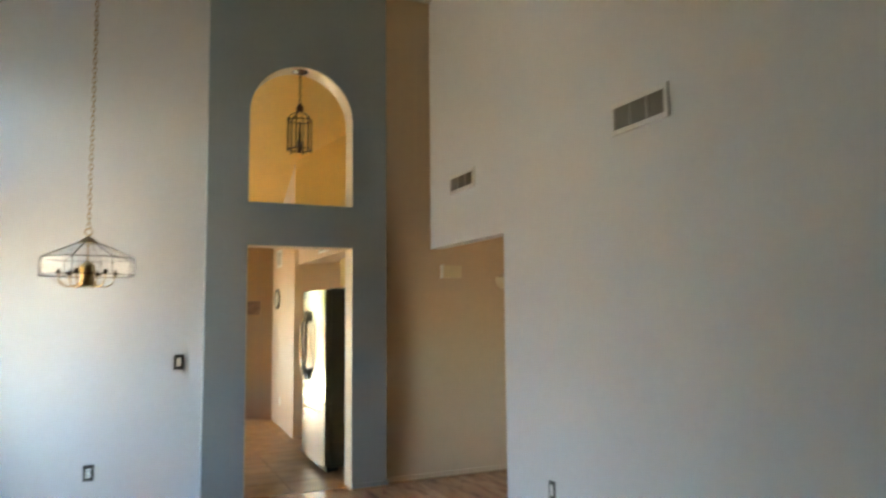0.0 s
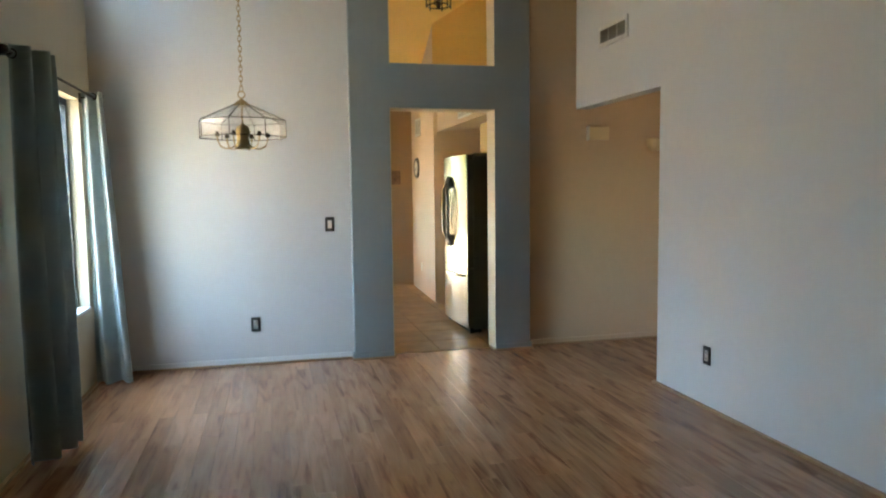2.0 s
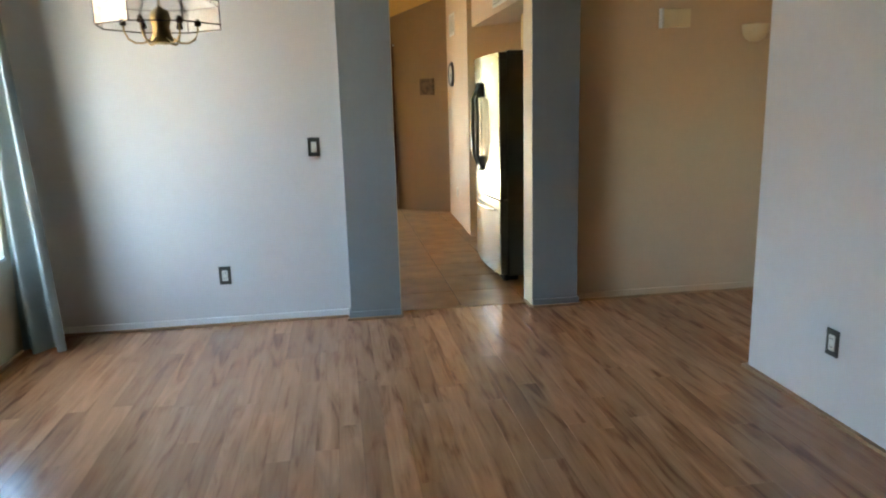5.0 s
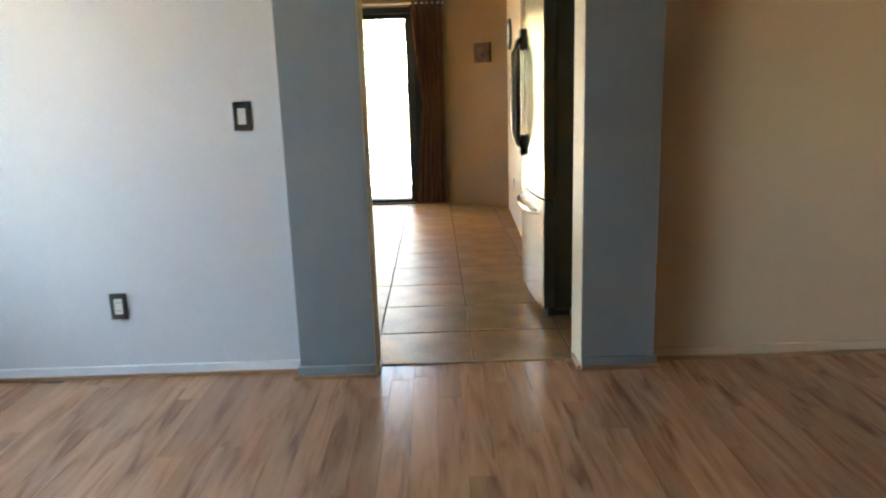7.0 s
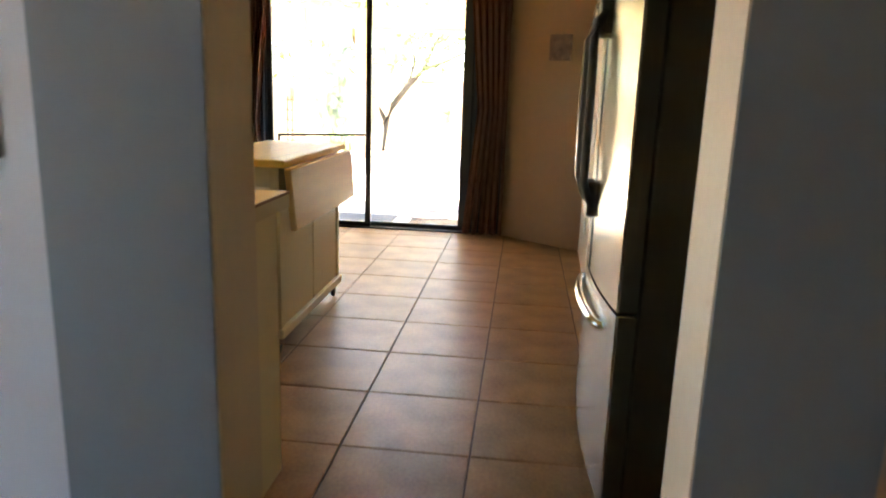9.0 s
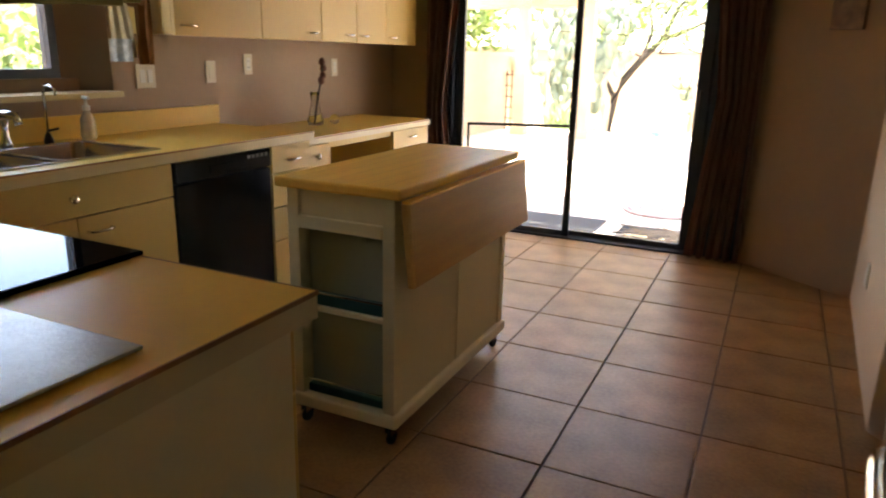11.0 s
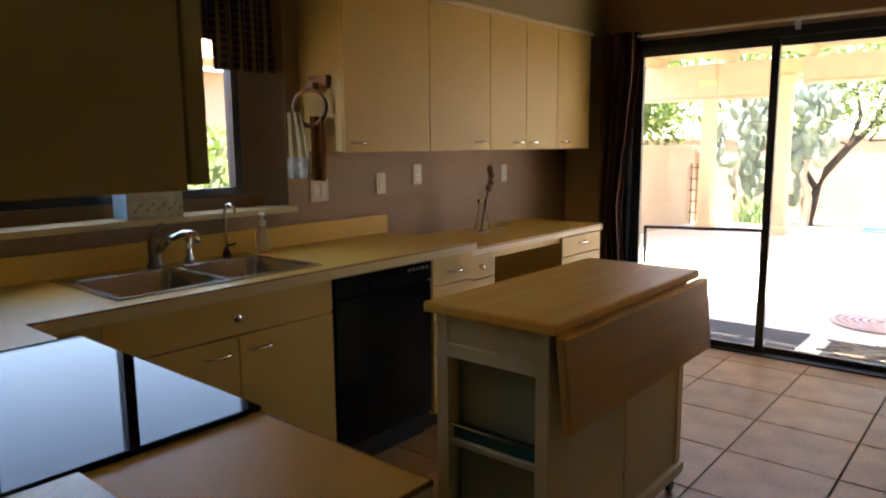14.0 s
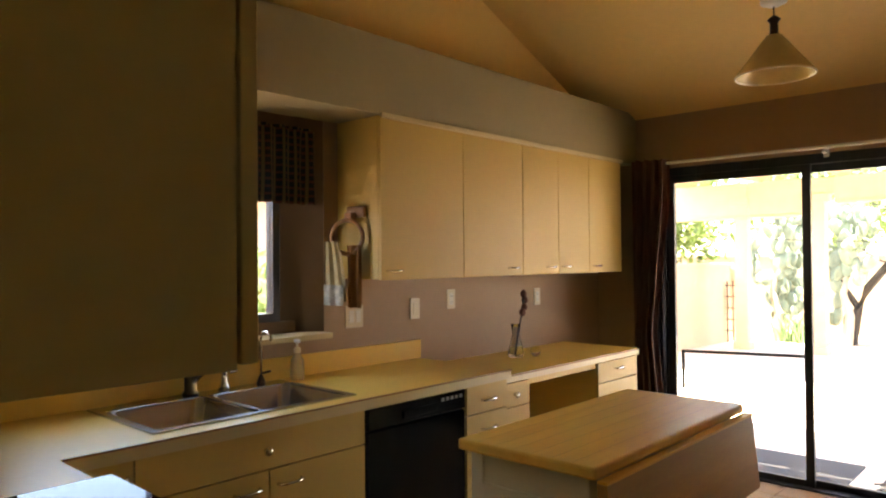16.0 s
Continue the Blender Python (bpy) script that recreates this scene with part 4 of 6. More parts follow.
wr = thing("worktop", -0.78, 0.5, CZ - 0.045, "yellow-beige laminate worktop beside the cooktop", "worktop")
part("top", bx(-0.995, YK + 0.008, CZ - 0.012, -0.576, 0.808, CZ), M_TOPLAM, wr)
part("edge_strip", boxes((-0.576, YK + 0.008, CZ - 0.008, -0.573, 0.812, CZ + 0.0005), (-0.995, 0.808, CZ - 0.008, -0.576, 0.812, CZ + 0.0005)), M_OAKLINE, wr)
part("front_edge", boxes((-0.602, YK + 0.008, CZ - 0.05, -0.5745, 0.81, CZ - 0.008), (-0.995, 0.783, CZ - 0.05, -0.602, 0.81, CZ - 0.008)), M_TOPEDGE, wr)
part("upstand", bx(-0.995, YK + 0.007, CZ, -0.6, YK + 0.026, CZ + 0.1), M_TOPLAM, wr)


# ---- kitchen: base units along the sink wall, fronts facing +x ----
def base_unit(y0, y1, label, top=CZ - 0.046, xf=CX - 0.03, toe=True, group="base cabinets"):
    o = thing("base_cabinet", (XL + xf) / 2, (y0 + y1) / 2, 0, label, "cabinet", group)
    part("body", bx(XL + 0.004, y0 + 0.001, 0.1, xf, y1 - 0.001, top - 0.14 if label.startswith("cream sink") else top), M_CREAM, o)
    if toe:
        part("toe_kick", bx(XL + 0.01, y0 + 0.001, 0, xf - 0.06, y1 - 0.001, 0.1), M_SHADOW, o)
    return o


def front(o, name, y0, y1, z0, z1, xf=CX - 0.03, handle=None, gap=0.002):
    d = part(name, bx(xf + 0.001, y0 + gap, z0 + gap, xf + 0.019, y1 - gap, z1 - gap, bevel=0.002), M_CREAM, o)
    if handle == "knob":
        knob(d, (xf + 0.019, (y0 + y1) / 2, (z0 + z1) / 2))
    elif handle:
        bar_handle(d, (xf + 0.019, handle[0], handle[1]), (0, 1, 0), 0.1, M_CHROME)
    return d


ZT = CZ - 0.05
c = base_unit(0.79, 1.0, "cream laminate corner base cabinet")
front(c, "door", 0.80, 1.0, 0.1, ZT, handle=(0.93, 0.82))
c = base_unit(1.0, 1.92, "cream sink base cabinet with false drawer and two doors")
front(c, "drawer_front", 1.0, 1.92, 0.735, ZT, handle="knob")
front(c, "door", 1.0, 1.475, 0.1, 0.733, handle=(1.385, 0.675))
front(c, "door", 1.475, 1.92, 0.1, 0.733, handle=(1.56, 0.675))
c = base_unit(2.54, 2.85, "cream laminate drawer unit with four drawers")
for z0, z1 in ((0.735, ZT), (0.565, 0.735), (0.395, 0.565), (0.1, 0.395)):
    front(c, "drawer_front", 2.54, 2.85, z0, z1, handle=(2.70, z1 - 0.075))

dw = thing("dishwasher", -2.4, 2.23, 0, "black built-in dishwasher under the worktop", "dishwasher")
part("body", bx(XL + 0.05, 1.925, 0.1, CX - 0.035, 2.53, ZT), M_BLACKMAT, dw)
part("door", bx(CX - 0.034, 1.928, 0.13, CX - 0.008, 2.527, 0.775, bevel=0.006), M_BLACK, dw)
cp = part("control_panel", bx(CX - 0.034, 1.928, 0.78, CX - 0.004, 2.527, ZT - 0.004, bevel=0.006), M_BLACK, dw)
part("latch", bx(CX - 0.006, 2.12, 0.80, CX + 0.004, 2.33, 0.835, bevel=0.004), M_BLACK, cp)
for k in range(5):
    part("button", bx(CX - 0.005, 2.36 + k * 0.03, 0.835, CX - 0.001, 2.38 + k * 0.03, 0.85, bevel=0.001), M_GREYSIDE, cp)
part("toe_panel", bx(CX - 0.09, 1.93, 0.0, CX - 0.07, 2.525, 0.125), M_BLACKMAT, dw)

# desk, lower than the worktop
DZ, DX = 0.872, -2.125
dk = thing("desk_worktop", -2.4, 3.6, DZ - 0.04, "beige laminate desk top, lower than the worktop", "worktop")
part("top", bx(XL + 0.002, 2.854, DZ - 0.01, DX - 0.003, 4.35, DZ), M_TOPLAM, dk)
part("front_edge", bx(XL + 0.1, 2.854, DZ - 0.04, DX, 4.35, DZ - 0.01), M_TOPEDGE, dk)
part("edge_strip", bx(DX - 0.003, 2.854, DZ - 0.01, DX + 0.001, 4.35, DZ + 0.0005), M_OAKLINE, dk)
for y0, y1 in ((2.856, 3.13), (3.84, 4.34)):
    c = base_unit(y0, y1, "cream laminate drawer unit under the desk", DZ - 0.041, DX - 0.03)
    front(c, "drawer_front", y0, y1, 0.70, DZ - 0.045, DX - 0.03, "knob" if y0 < 3 else (4.09, 0.775))
    front(c, "drawer_front", y0, y1, 0.40, 0.70, DX - 0.03, "knob" if y0 < 3 else (4.09, 0.62))
    front(c, "drawer_front", y0, y1, 0.1, 0.40, DX - 0.03, "knob" if y0 < 3 else (4.09, 0.3))
ap = thing("desk_apron", -2.2, 3.5, 0.79, "cream laminate apron over the knee hole", "panel")
part("rail", bx(DX - 0.05, 3.132, 0.795, DX - 0.03, 3.838, DZ - 0.041), M_CREAM, ap)


# ---- kitchen: wall cabinets ----
def wall_cabinet(y0, y1, doors, label):
    o = thing("wall_cabinet", -2.56, (y0 + y1) / 2, 1.376, label, "cabinet", "wall cabinets")
    part("body", bx(XL + 0.002, y0 + 0.001, 1.376, -2.408, y1 - 0.001, 2.156), M_CREAM, o)
    for a, b, h in doors:
        d = part("door", bx(-2.407, a + 0.002, 1.371, -2.388, b - 0.002, 2.143, bevel=0.002), M_CREAM, o)
        bar_handle(d, (-2.388, h, 1.416), (0, 1, 0), 0.09, M_CHROME)
    return o


wall_cabinet(2.298, 2.895, [(2.298, 2.895, 2.38)], "cream laminate wall cabinet with towel ring on its side")
wall_cabinet(2.895, 3.43, [(2.895, 3.43, 3.33)], "cream laminate single door wall cabinet")
wall_cabinet(3.43, 4.18, [(3.43, 3.81, 3.72), (3.81, 4.18, 3.89)], "cream laminate wall cabinet with two doors")
wall_cabinet(4.18, 4.62, [(4.18, 4.62, 4.27)], "cream laminate wall cabinet beside the curtain")
tr = struct("trim_cabinet_top", bx(-2.386, 2.298, 2.143, -2.372, 4.63, 2.168, bevel=0.003), M_TOPEDGE, "cream strip along the top of the cabinets", "trim")

rc = thing("wall_cabinet", -0.9, 0.33, 1.37, "cream laminate wall cabinet with plain end panel beside the cooktop", "cabinet", "wall cabinets")
part("body", bx(-1.0, YK + 0.007, 1.374, -0.572, 0.444, 2.156), M_CREAM, rc)
part("end_panel", bx(-0.572, YK + 0.007, 1.363, -0.556, 0.444, 2.156, bevel=0.001), M_ENDP, rc, "taupe painted end panel")
part("door", bx(-1.0, 0.447, 1.368, -0.554, 0.467, 2.143, bevel=0.002), M_ENDP, rc)

# ---- kitchen: range ----
rg = thing("range", -1.385, 0.5, 0, "black slide-in range with a glossy glass cooktop", "range")
part("body", bx(-1.765, YK + 0.02, 0.02, -1.005, 0.775, CZ - 0.002), M_BLACKMAT, rg)
part("oven_door", bx(-1.76, 0.776, 0.22, -1.01, 0.81, 0.80, bevel=0.006), M_BLACK, rg)
part("drawer", bx(-1.76, 0.776, 0.04, -1.01, 0.80, 0.21, bevel=0.006), M_BLACK, rg)
part("control_strip", bx(-1.76, 0.776, 0.81, -1.01, 0.80, CZ - 0.003, bevel=0.005), M_BLACK, rg)
part("oven_handle", tube(bmesh.new(), [(-1.72, 0.812, 0.76), (-1.72, 0.85, 0.76), (-1.05, 0.85, 0.76), (-1.05, 0.812, 0.76)], 0.011, 10), M_BLACK, rg)
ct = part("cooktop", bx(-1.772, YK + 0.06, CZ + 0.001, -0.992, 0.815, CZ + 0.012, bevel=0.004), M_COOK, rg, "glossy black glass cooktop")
part("back_guard", bx(-1.765, YK + 0.02, CZ, -1.005, YK + 0.058, CZ + 0.03, bevel=0.005), M_BLACK, rg)
rb = thing("base_cabinet", -0.78, 0.45, 0, "cream laminate base cabinet with plain end panel", "cabinet", "base cabinets")
part("body", bx(-0.998, YK + 0.008, 0.1, -0.615, 0.76, CZ - 0.051), M_CREAM, rb)
part("end_panel", bx(-0.615, YK + 0.008, 0.0, -0.60, 0.765, CZ - 0.051), M_CARTW, rb)
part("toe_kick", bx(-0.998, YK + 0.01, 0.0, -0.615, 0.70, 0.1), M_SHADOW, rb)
d = part("drawer_front", bx(-0.996, 0.761, 0.735, -0.603, 0.779, ZT - 0.005, bevel=0.002), M_CREAM, rb)
bar_handle(d, (-0.79, 0.779, 0.81), (1, 0, 0), 0.09, M_CHROME, (0, 1, 0))
d = part("door", bx(-0.996, 0.761, 0.1, -0.603, 0.779, 0.733, bevel=0.002), M_CREAM, rb)
bar_handle(d, (-0.69, 0.779, 0.68), (1, 0, 0), 0.09, M_CHROME, (0, 1, 0))
cb = thing("base_cabinet", -2.25, 0.48, 0, "cream laminate blind corner cabinet", "cabinet", "base cabinets")
part("body", bx(XL + 0.004, YK + 0.008, 0.1, -1.772, 0.74, CZ - 0.046), M_CREAM, cb)
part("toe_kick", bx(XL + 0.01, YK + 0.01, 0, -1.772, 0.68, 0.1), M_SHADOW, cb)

bd = thing("cutting_board", -0.83, 0.33, CZ, "frosted textured glass cutting board on the worktop", "cutting board")
part("board", bx(-0.985, 0.20, CZ + 0.004, -0.63, 0.487, CZ + 0.01, bevel=0.002), M_BOARD, bd)
for x in (-0.955, -0.66):
    for y in (0.23, 0.457):
        part("rubber_foot", lathe(bmesh.new(), x, y, [(0.001, CZ), (0.008, CZ), (0.008, CZ + 0.004), (0.001, CZ + 0.004)], 10), M_ROCKER, bd)


# ---- kitchen: sink and taps ----
def bowl(bm, x0, y0, x1, y1, zt, depth, r=0.05):
    n = 5

    def loop(ins, z, rr):
        a0, b0, a1, b1 = x0 + ins, y0 + ins, x1 - ins, y1 - ins
        pts = []
        for cx, cy, s in ((a1 - rr, b1 - rr, 0), (a0 + rr, b1 - rr, 90), (a0 + rr, b0 + rr, 180), (a1 - rr, b0 + rr, 270)):
            pts += [bm.verts.new((cx + rr * math.cos(radians(s + 90 * k / n)), cy + rr * math.sin(radians(s + 90 * k / n)), z)) for k in range(n + 1)]
        return pts
    loops = [loop(-0.004, zt, r), loop(0.0, zt - 0.008, r), loop(0.012, zt - depth + 0.03, r), loop(0.04, zt - depth, r)]
    for p, q in zip(loops, loops[1:]):
        for k in range(len(p)):
            bm.faces.new((p[k], p[(k + 1) % len(p)], q[(k + 1) % len(p)], q[k]))
    bm.faces.new(loops[-1])
    return bm


sk = thing("sink", -2.4, 1.5, CZ, "stainless steel double bowl sink set in the worktop", "sink")
mid = (SK[1] + SK[3]) / 2
B1 = (SK[0] + 0.09, SK[1] + 0.03, SK[2] - 0.03, mid - 0.012)
B2 = (SK[0] + 0.09, mid + 0.012, SK[2] - 0.03, SK[3] - 0.03)
zr = CZ + 0.006
part("rim", boxes((SK[0], SK[1], CZ, SK[2], B1[1], zr), (SK[0], B2[3], CZ, SK[2], SK[3], zr), (SK[0], B1[1], CZ, B1[0], B2[3], zr), (B1[2], B1[1], CZ, SK[2], B2[3], zr),
                  (B1[0], B1[3], CZ - 0.01, B1[2], B2[1], zr)), M_SINK, sk)
for b in (B1, B2):
    bo = part("bowl", bowl(bmesh.new(), *b, zr, 0.17), M_SINK, sk, smooth=True)
    part("drain", lathe(bmesh.new(), (b[0] + b[2]) / 2, (b[1] + b[3]) / 2, [(0.04, zr - 0.166), (0.045, zr - 0.163), (0.03, zr - 0.167), (0.002, zr - 0.168)], 16), M_CHROME, bo)
fc = thing("faucet", -2.63, 1.50, zr, "chrome single lever kitchen faucet", "faucet")
part("base", lathe(bmesh.new(), -2.63, 1.47, [(0.001, zr), (0.034, zr), (0.03, zr + 0.012), (0.024, zr + 0.02), (0.024, zr + 0.10), (0.019, zr + 0.125), (0.001, zr + 0.13)], 18), M_NICKEL, fc, smooth=True)
part("spout", tube(bmesh.new(), [(-2.62, 1.475, zr + 0.06), (-2.56, 1.50, zr + 0.115), (-2.50, 1.53, zr + 0.14), (-2.45, 1.55, zr + 0.135), (-2.44, 1.555, zr + 0.10)], 0.014, 12, radii=[0.018, 0.016, 0.015, 0.015, 0.016]), M_CHROME, fc, smooth=True)
part("lever", tube(bmesh.new(), [(-2.63, 1.47, zr + 0.12), (-2.62, 1.475, zr + 0.15), (-2.59, 1.49, zr + 0.175)], 0.01, 8, radii=[0.016, 0.013, 0.008]), M_NICKEL, fc, smooth=True)
part("sprayer", lathe(bmesh.new(), -2.63, 1.62, [(0.001, zr), (0.024, zr), (0.02, zr + 0.02), (0.014, zr + 0.03), (0.013, zr + 0.07), (0.018, zr + 0.10), (0.001, zr + 0.105)], 14), M_CHROME, fc, smooth=True)
ft = thing("filter_tap", -2.63, 1.80, zr, "slim chrome drinking water tap", "faucet")
part("base", lathe(bmesh.new(), -2.63, 1.80, [(0.001, zr), (0.02, zr), (0.018, zr + 0.01), (0.011, zr + 0.03), (0.001, zr + 0.05)], 14), M_IRON, ft, smooth=True)
part("spout", tube(bmesh.new(), [(-2.63, 1.80, zr + 0.02), (-2.63, 1.80, zr + 0.2), (-2.62, 1.803, zr + 0.225), (-2.60, 1.81, zr + 0.23), (-2.58, 1.815, zr + 0.215), (-2.575, 1.817, zr + 0.19)], 0.006, 8), M_CHROME, ft, smooth=True)
part("lever", tube(bmesh.new(), [(-2.63, 1.80, zr + 0.045), (-2.60, 1.83, zr + 0.055)], 0.005, 8), M_IRON, ft)
sp = thing("soap_bottle", -2.62, 1.985, CZ, "clear soap bottle with white pump on the worktop", "soap dispenser")
part("bottle", lathe(bmesh.new(), -2.62, 1.985, [(0.001, CZ), (0.03, CZ), (0.033, CZ + 0.02), (0.03, CZ + 0.09), (0.014, CZ + 0.12), (0.014, CZ + 0.13), (0.001, CZ + 0.131)], 16), M_SOAP, sp, smooth=True)
pm = part("pump", lathe(bmesh.new(), -2.62, 1.985, [(0.016, CZ + 0.125), (0.016, CZ + 0.145), (0.006, CZ + 0.15), (0.006, CZ + 0.17), (0.014, CZ + 0.172), (0.014, CZ + 0.185), (0.001, CZ + 0.187)], 14), M_ROCKER, sp, smooth=True)
part("nozzle", tube(bmesh.new(), [(-2.62, 1.985, CZ + 0.18), (-2.58, 1.97, CZ + 0.178)], 0.006, 8), M_ROCKER, pm)
tb = thing("tissue_box", -2.70, 1.5, 1.118, "patterned tissue box with a white tissue on the window ledge", "tissue box")
part("carton", bx(-2.77, 1.385, 1.119, -2.65, 1.62, 1.225, bevel=0.003), M_TBOX, tb)
part("end_flap", bx(-2.768, 1.381, 1.121, -2.652, 1.3845, 1.223), M_TBLUE, tb)
rng = random.Random(4)
for k in range(9):
    y = 1.405 + k * 0.024
    part("pattern_bar", hull(bmesh.new(), [(-2.649, y, 1.15 + 0.02 * (k % 2)), (-2.649, y + 0.018, 1.165 + 0.02 * (k % 2)), (-2.649, y + 0.02, 1.16 + 0.02 * (k % 2)), (-2.649, y + 0.004, 1.146 + 0.02 * (k % 2))],
                             [(-2.6485, y, 1.15 + 0.02 * (k % 2)), (-2.6485, y + 0.018, 1.165 + 0.02 * (k % 2)), (-2.6485, y + 0.02, 1.16 + 0.02 * (k % 2)), (-2.6485, y + 0.004, 1.146 + 0.02 * (k % 2))]), M_GREYSIDE, tb)
bm = bmesh.new()
rows = []
for j, (r, z) in enumerate(((0.05, 1.222), (0.042, 1.24), (0.03, 1.265), (0.012, 1.285))):
    rows.append([bm.verts.new((-2.71 + r * 0.5 * math.cos(a) * (1 + 0.35 * math.sin(3 * a + j)), 1.51 + 0.01 * j + r * math.sin(a) * (1 + 0.3 * math.sin(4 * a + 2 * j)), z + 0.008 * math.sin(5 * a))) for a in [2 * math.pi * k / 20 for k in range(20)]])
for p, q in zip(rows, rows[1:]):
    for k in range(20):
        bm.faces.new((p[k], p[(k + 1) % 20], q[(k + 1) % 20], q[k]))
bm.faces.new(rows[-1])
part("tissue", bm, M_TISSUE, tb, smooth=True)

# towel ring on the cabinet's side, plaid valance
tg = thing("towel_ring", -2.56, 2.31, 1.68, "varnished oak towel ring fixed to the cabinet side", "towel ring")
part("mount", bx(-2.612, 2.273, 1.675, -2.482, 2.297, 1.73, bevel=0.006), M_WOODRING, tg)
part("knuckle", bx(-2.587, 2.235, 1.655, -2.532, 2.275, 1.70, bevel=0.008), M_WOODRING, tg)
part("hoop", ring(bmesh.new(), (-2.559, 2.235, 1.58), (-0.45, 1, 0), 0.082, 0.011, 32, 8), M_WOODRING, tg, smooth=True)
tw = thing("hand_towel", -2.58, 2.25, 1.26, "beige hand towels with a printed border hanging in the ring", "towel")
part("towel_cloth", cloth(bmesh.new(), -2.655, 2.175, -2.535, 2.205, 1.27, 1.56, 2.5, 0.006, nx=40, pinch=lambda v: 1.0 - 0.4 * v * v), M_TOWEL, tw, smooth=True)
part("border_panel", cloth(bmesh.new(), -2.654, 2.162, -2.54, 2.190, 1.252, 1.35, 2, 0.004, nx=24), M_TOWELP, tw, "printed pale border", smooth=True)
part("back_towel", cloth(bmesh.new(), -2.562, 2.235, -2.487, 2.258, 1.24, 1.54, 2, 0.012, nx=24), M_TOWELO, tw, "rust coloured towel", smooth=True)
vl = thing("valance", -2.82, 1.45, 1.8, "dark plaid gathered valance with longer tails over the sink window", "valance")
part("cloth", cloth(bmesh.new(), -2.765, 0.84, -2.765, 2.19, 1.87, 2.12, 16, 0.02, nx=160, nz=8), M_PLAID, vl, smooth=True)
for y0, y1 in ((0.84, 1.16), (1.86, 2.18)):
    part("tail", cloth(bmesh.new(), -2.735, y0, -2.735, y1, 1.742, 2.10, 4, 0.016, nx=50, nz=8), M_PLAID, vl, "gathered hanging tail", smooth=True)
part("pole", tube(bmesh.new(), [(-2.765, 0.80, 2.07), (-2.765, 2.21, 2.07)], 0.008), M_ROCKER, vl)

vs = thing("vase", -2.5, 3.500, DZ, "clear glass vase with dried brown stems on the desk", "vase")
part("vessel", lathe(bmesh.new(), -2.50, 3.500, [(0.001, DZ), (0.045, DZ), (0.05, DZ + 0.02), (0.035, DZ + 0.08), (0.022, DZ + 0.14), (0.03, DZ + 0.2), (0.027, DZ + 0.2), (0.019, DZ + 0.14), (0.032, DZ + 0.08), (0.045, DZ + 0.022), (0.001, DZ + 0.006)], 18), M_CGLASS, vs, smooth=True)
st = part("stem", tube(bmesh.new(), [(-2.50, 3.490, DZ + 0.01), (-2.49, 3.510, DZ + 0.15), (-2.48, 3.550, DZ + 0.30), (-2.49, 3.570, DZ + 0.37)], 0.006, 6), M_DARKWOOD, vs)
for p in ((-2.48, 3.560, DZ + 0.30), (-2.49, 3.580, DZ + 0.345), (-2.49, 3.570, DZ + 0.38), (-2.475, 3.535, DZ + 0.27)):
    bm = bmesh.new()
    bmesh.ops.create_icosphere(bm, subdivisions=2, radius=0.022, matrix=pose(*p) @ Matrix.Diagonal((0.9, 0.9, 1.2, 1)))
    for v in bm.verts:
        v.co += 0.004 * noise.noise_vector(v.co * 60)
    part("dried_pod", bm, M_POD, st)
bt = thing("glass_ball", -2.42, 3.590, DZ, "small clear glass globe on the desk", "ornament")
bm = bmesh.new()
bmesh.ops.create_uvsphere(bm, u_segments=16, v_segments=10, radius=0.032, matrix=pose(-2.42, 3.590, DZ + 0.032))
part("globe", bm, M_CGLASS, bt, smooth=True)


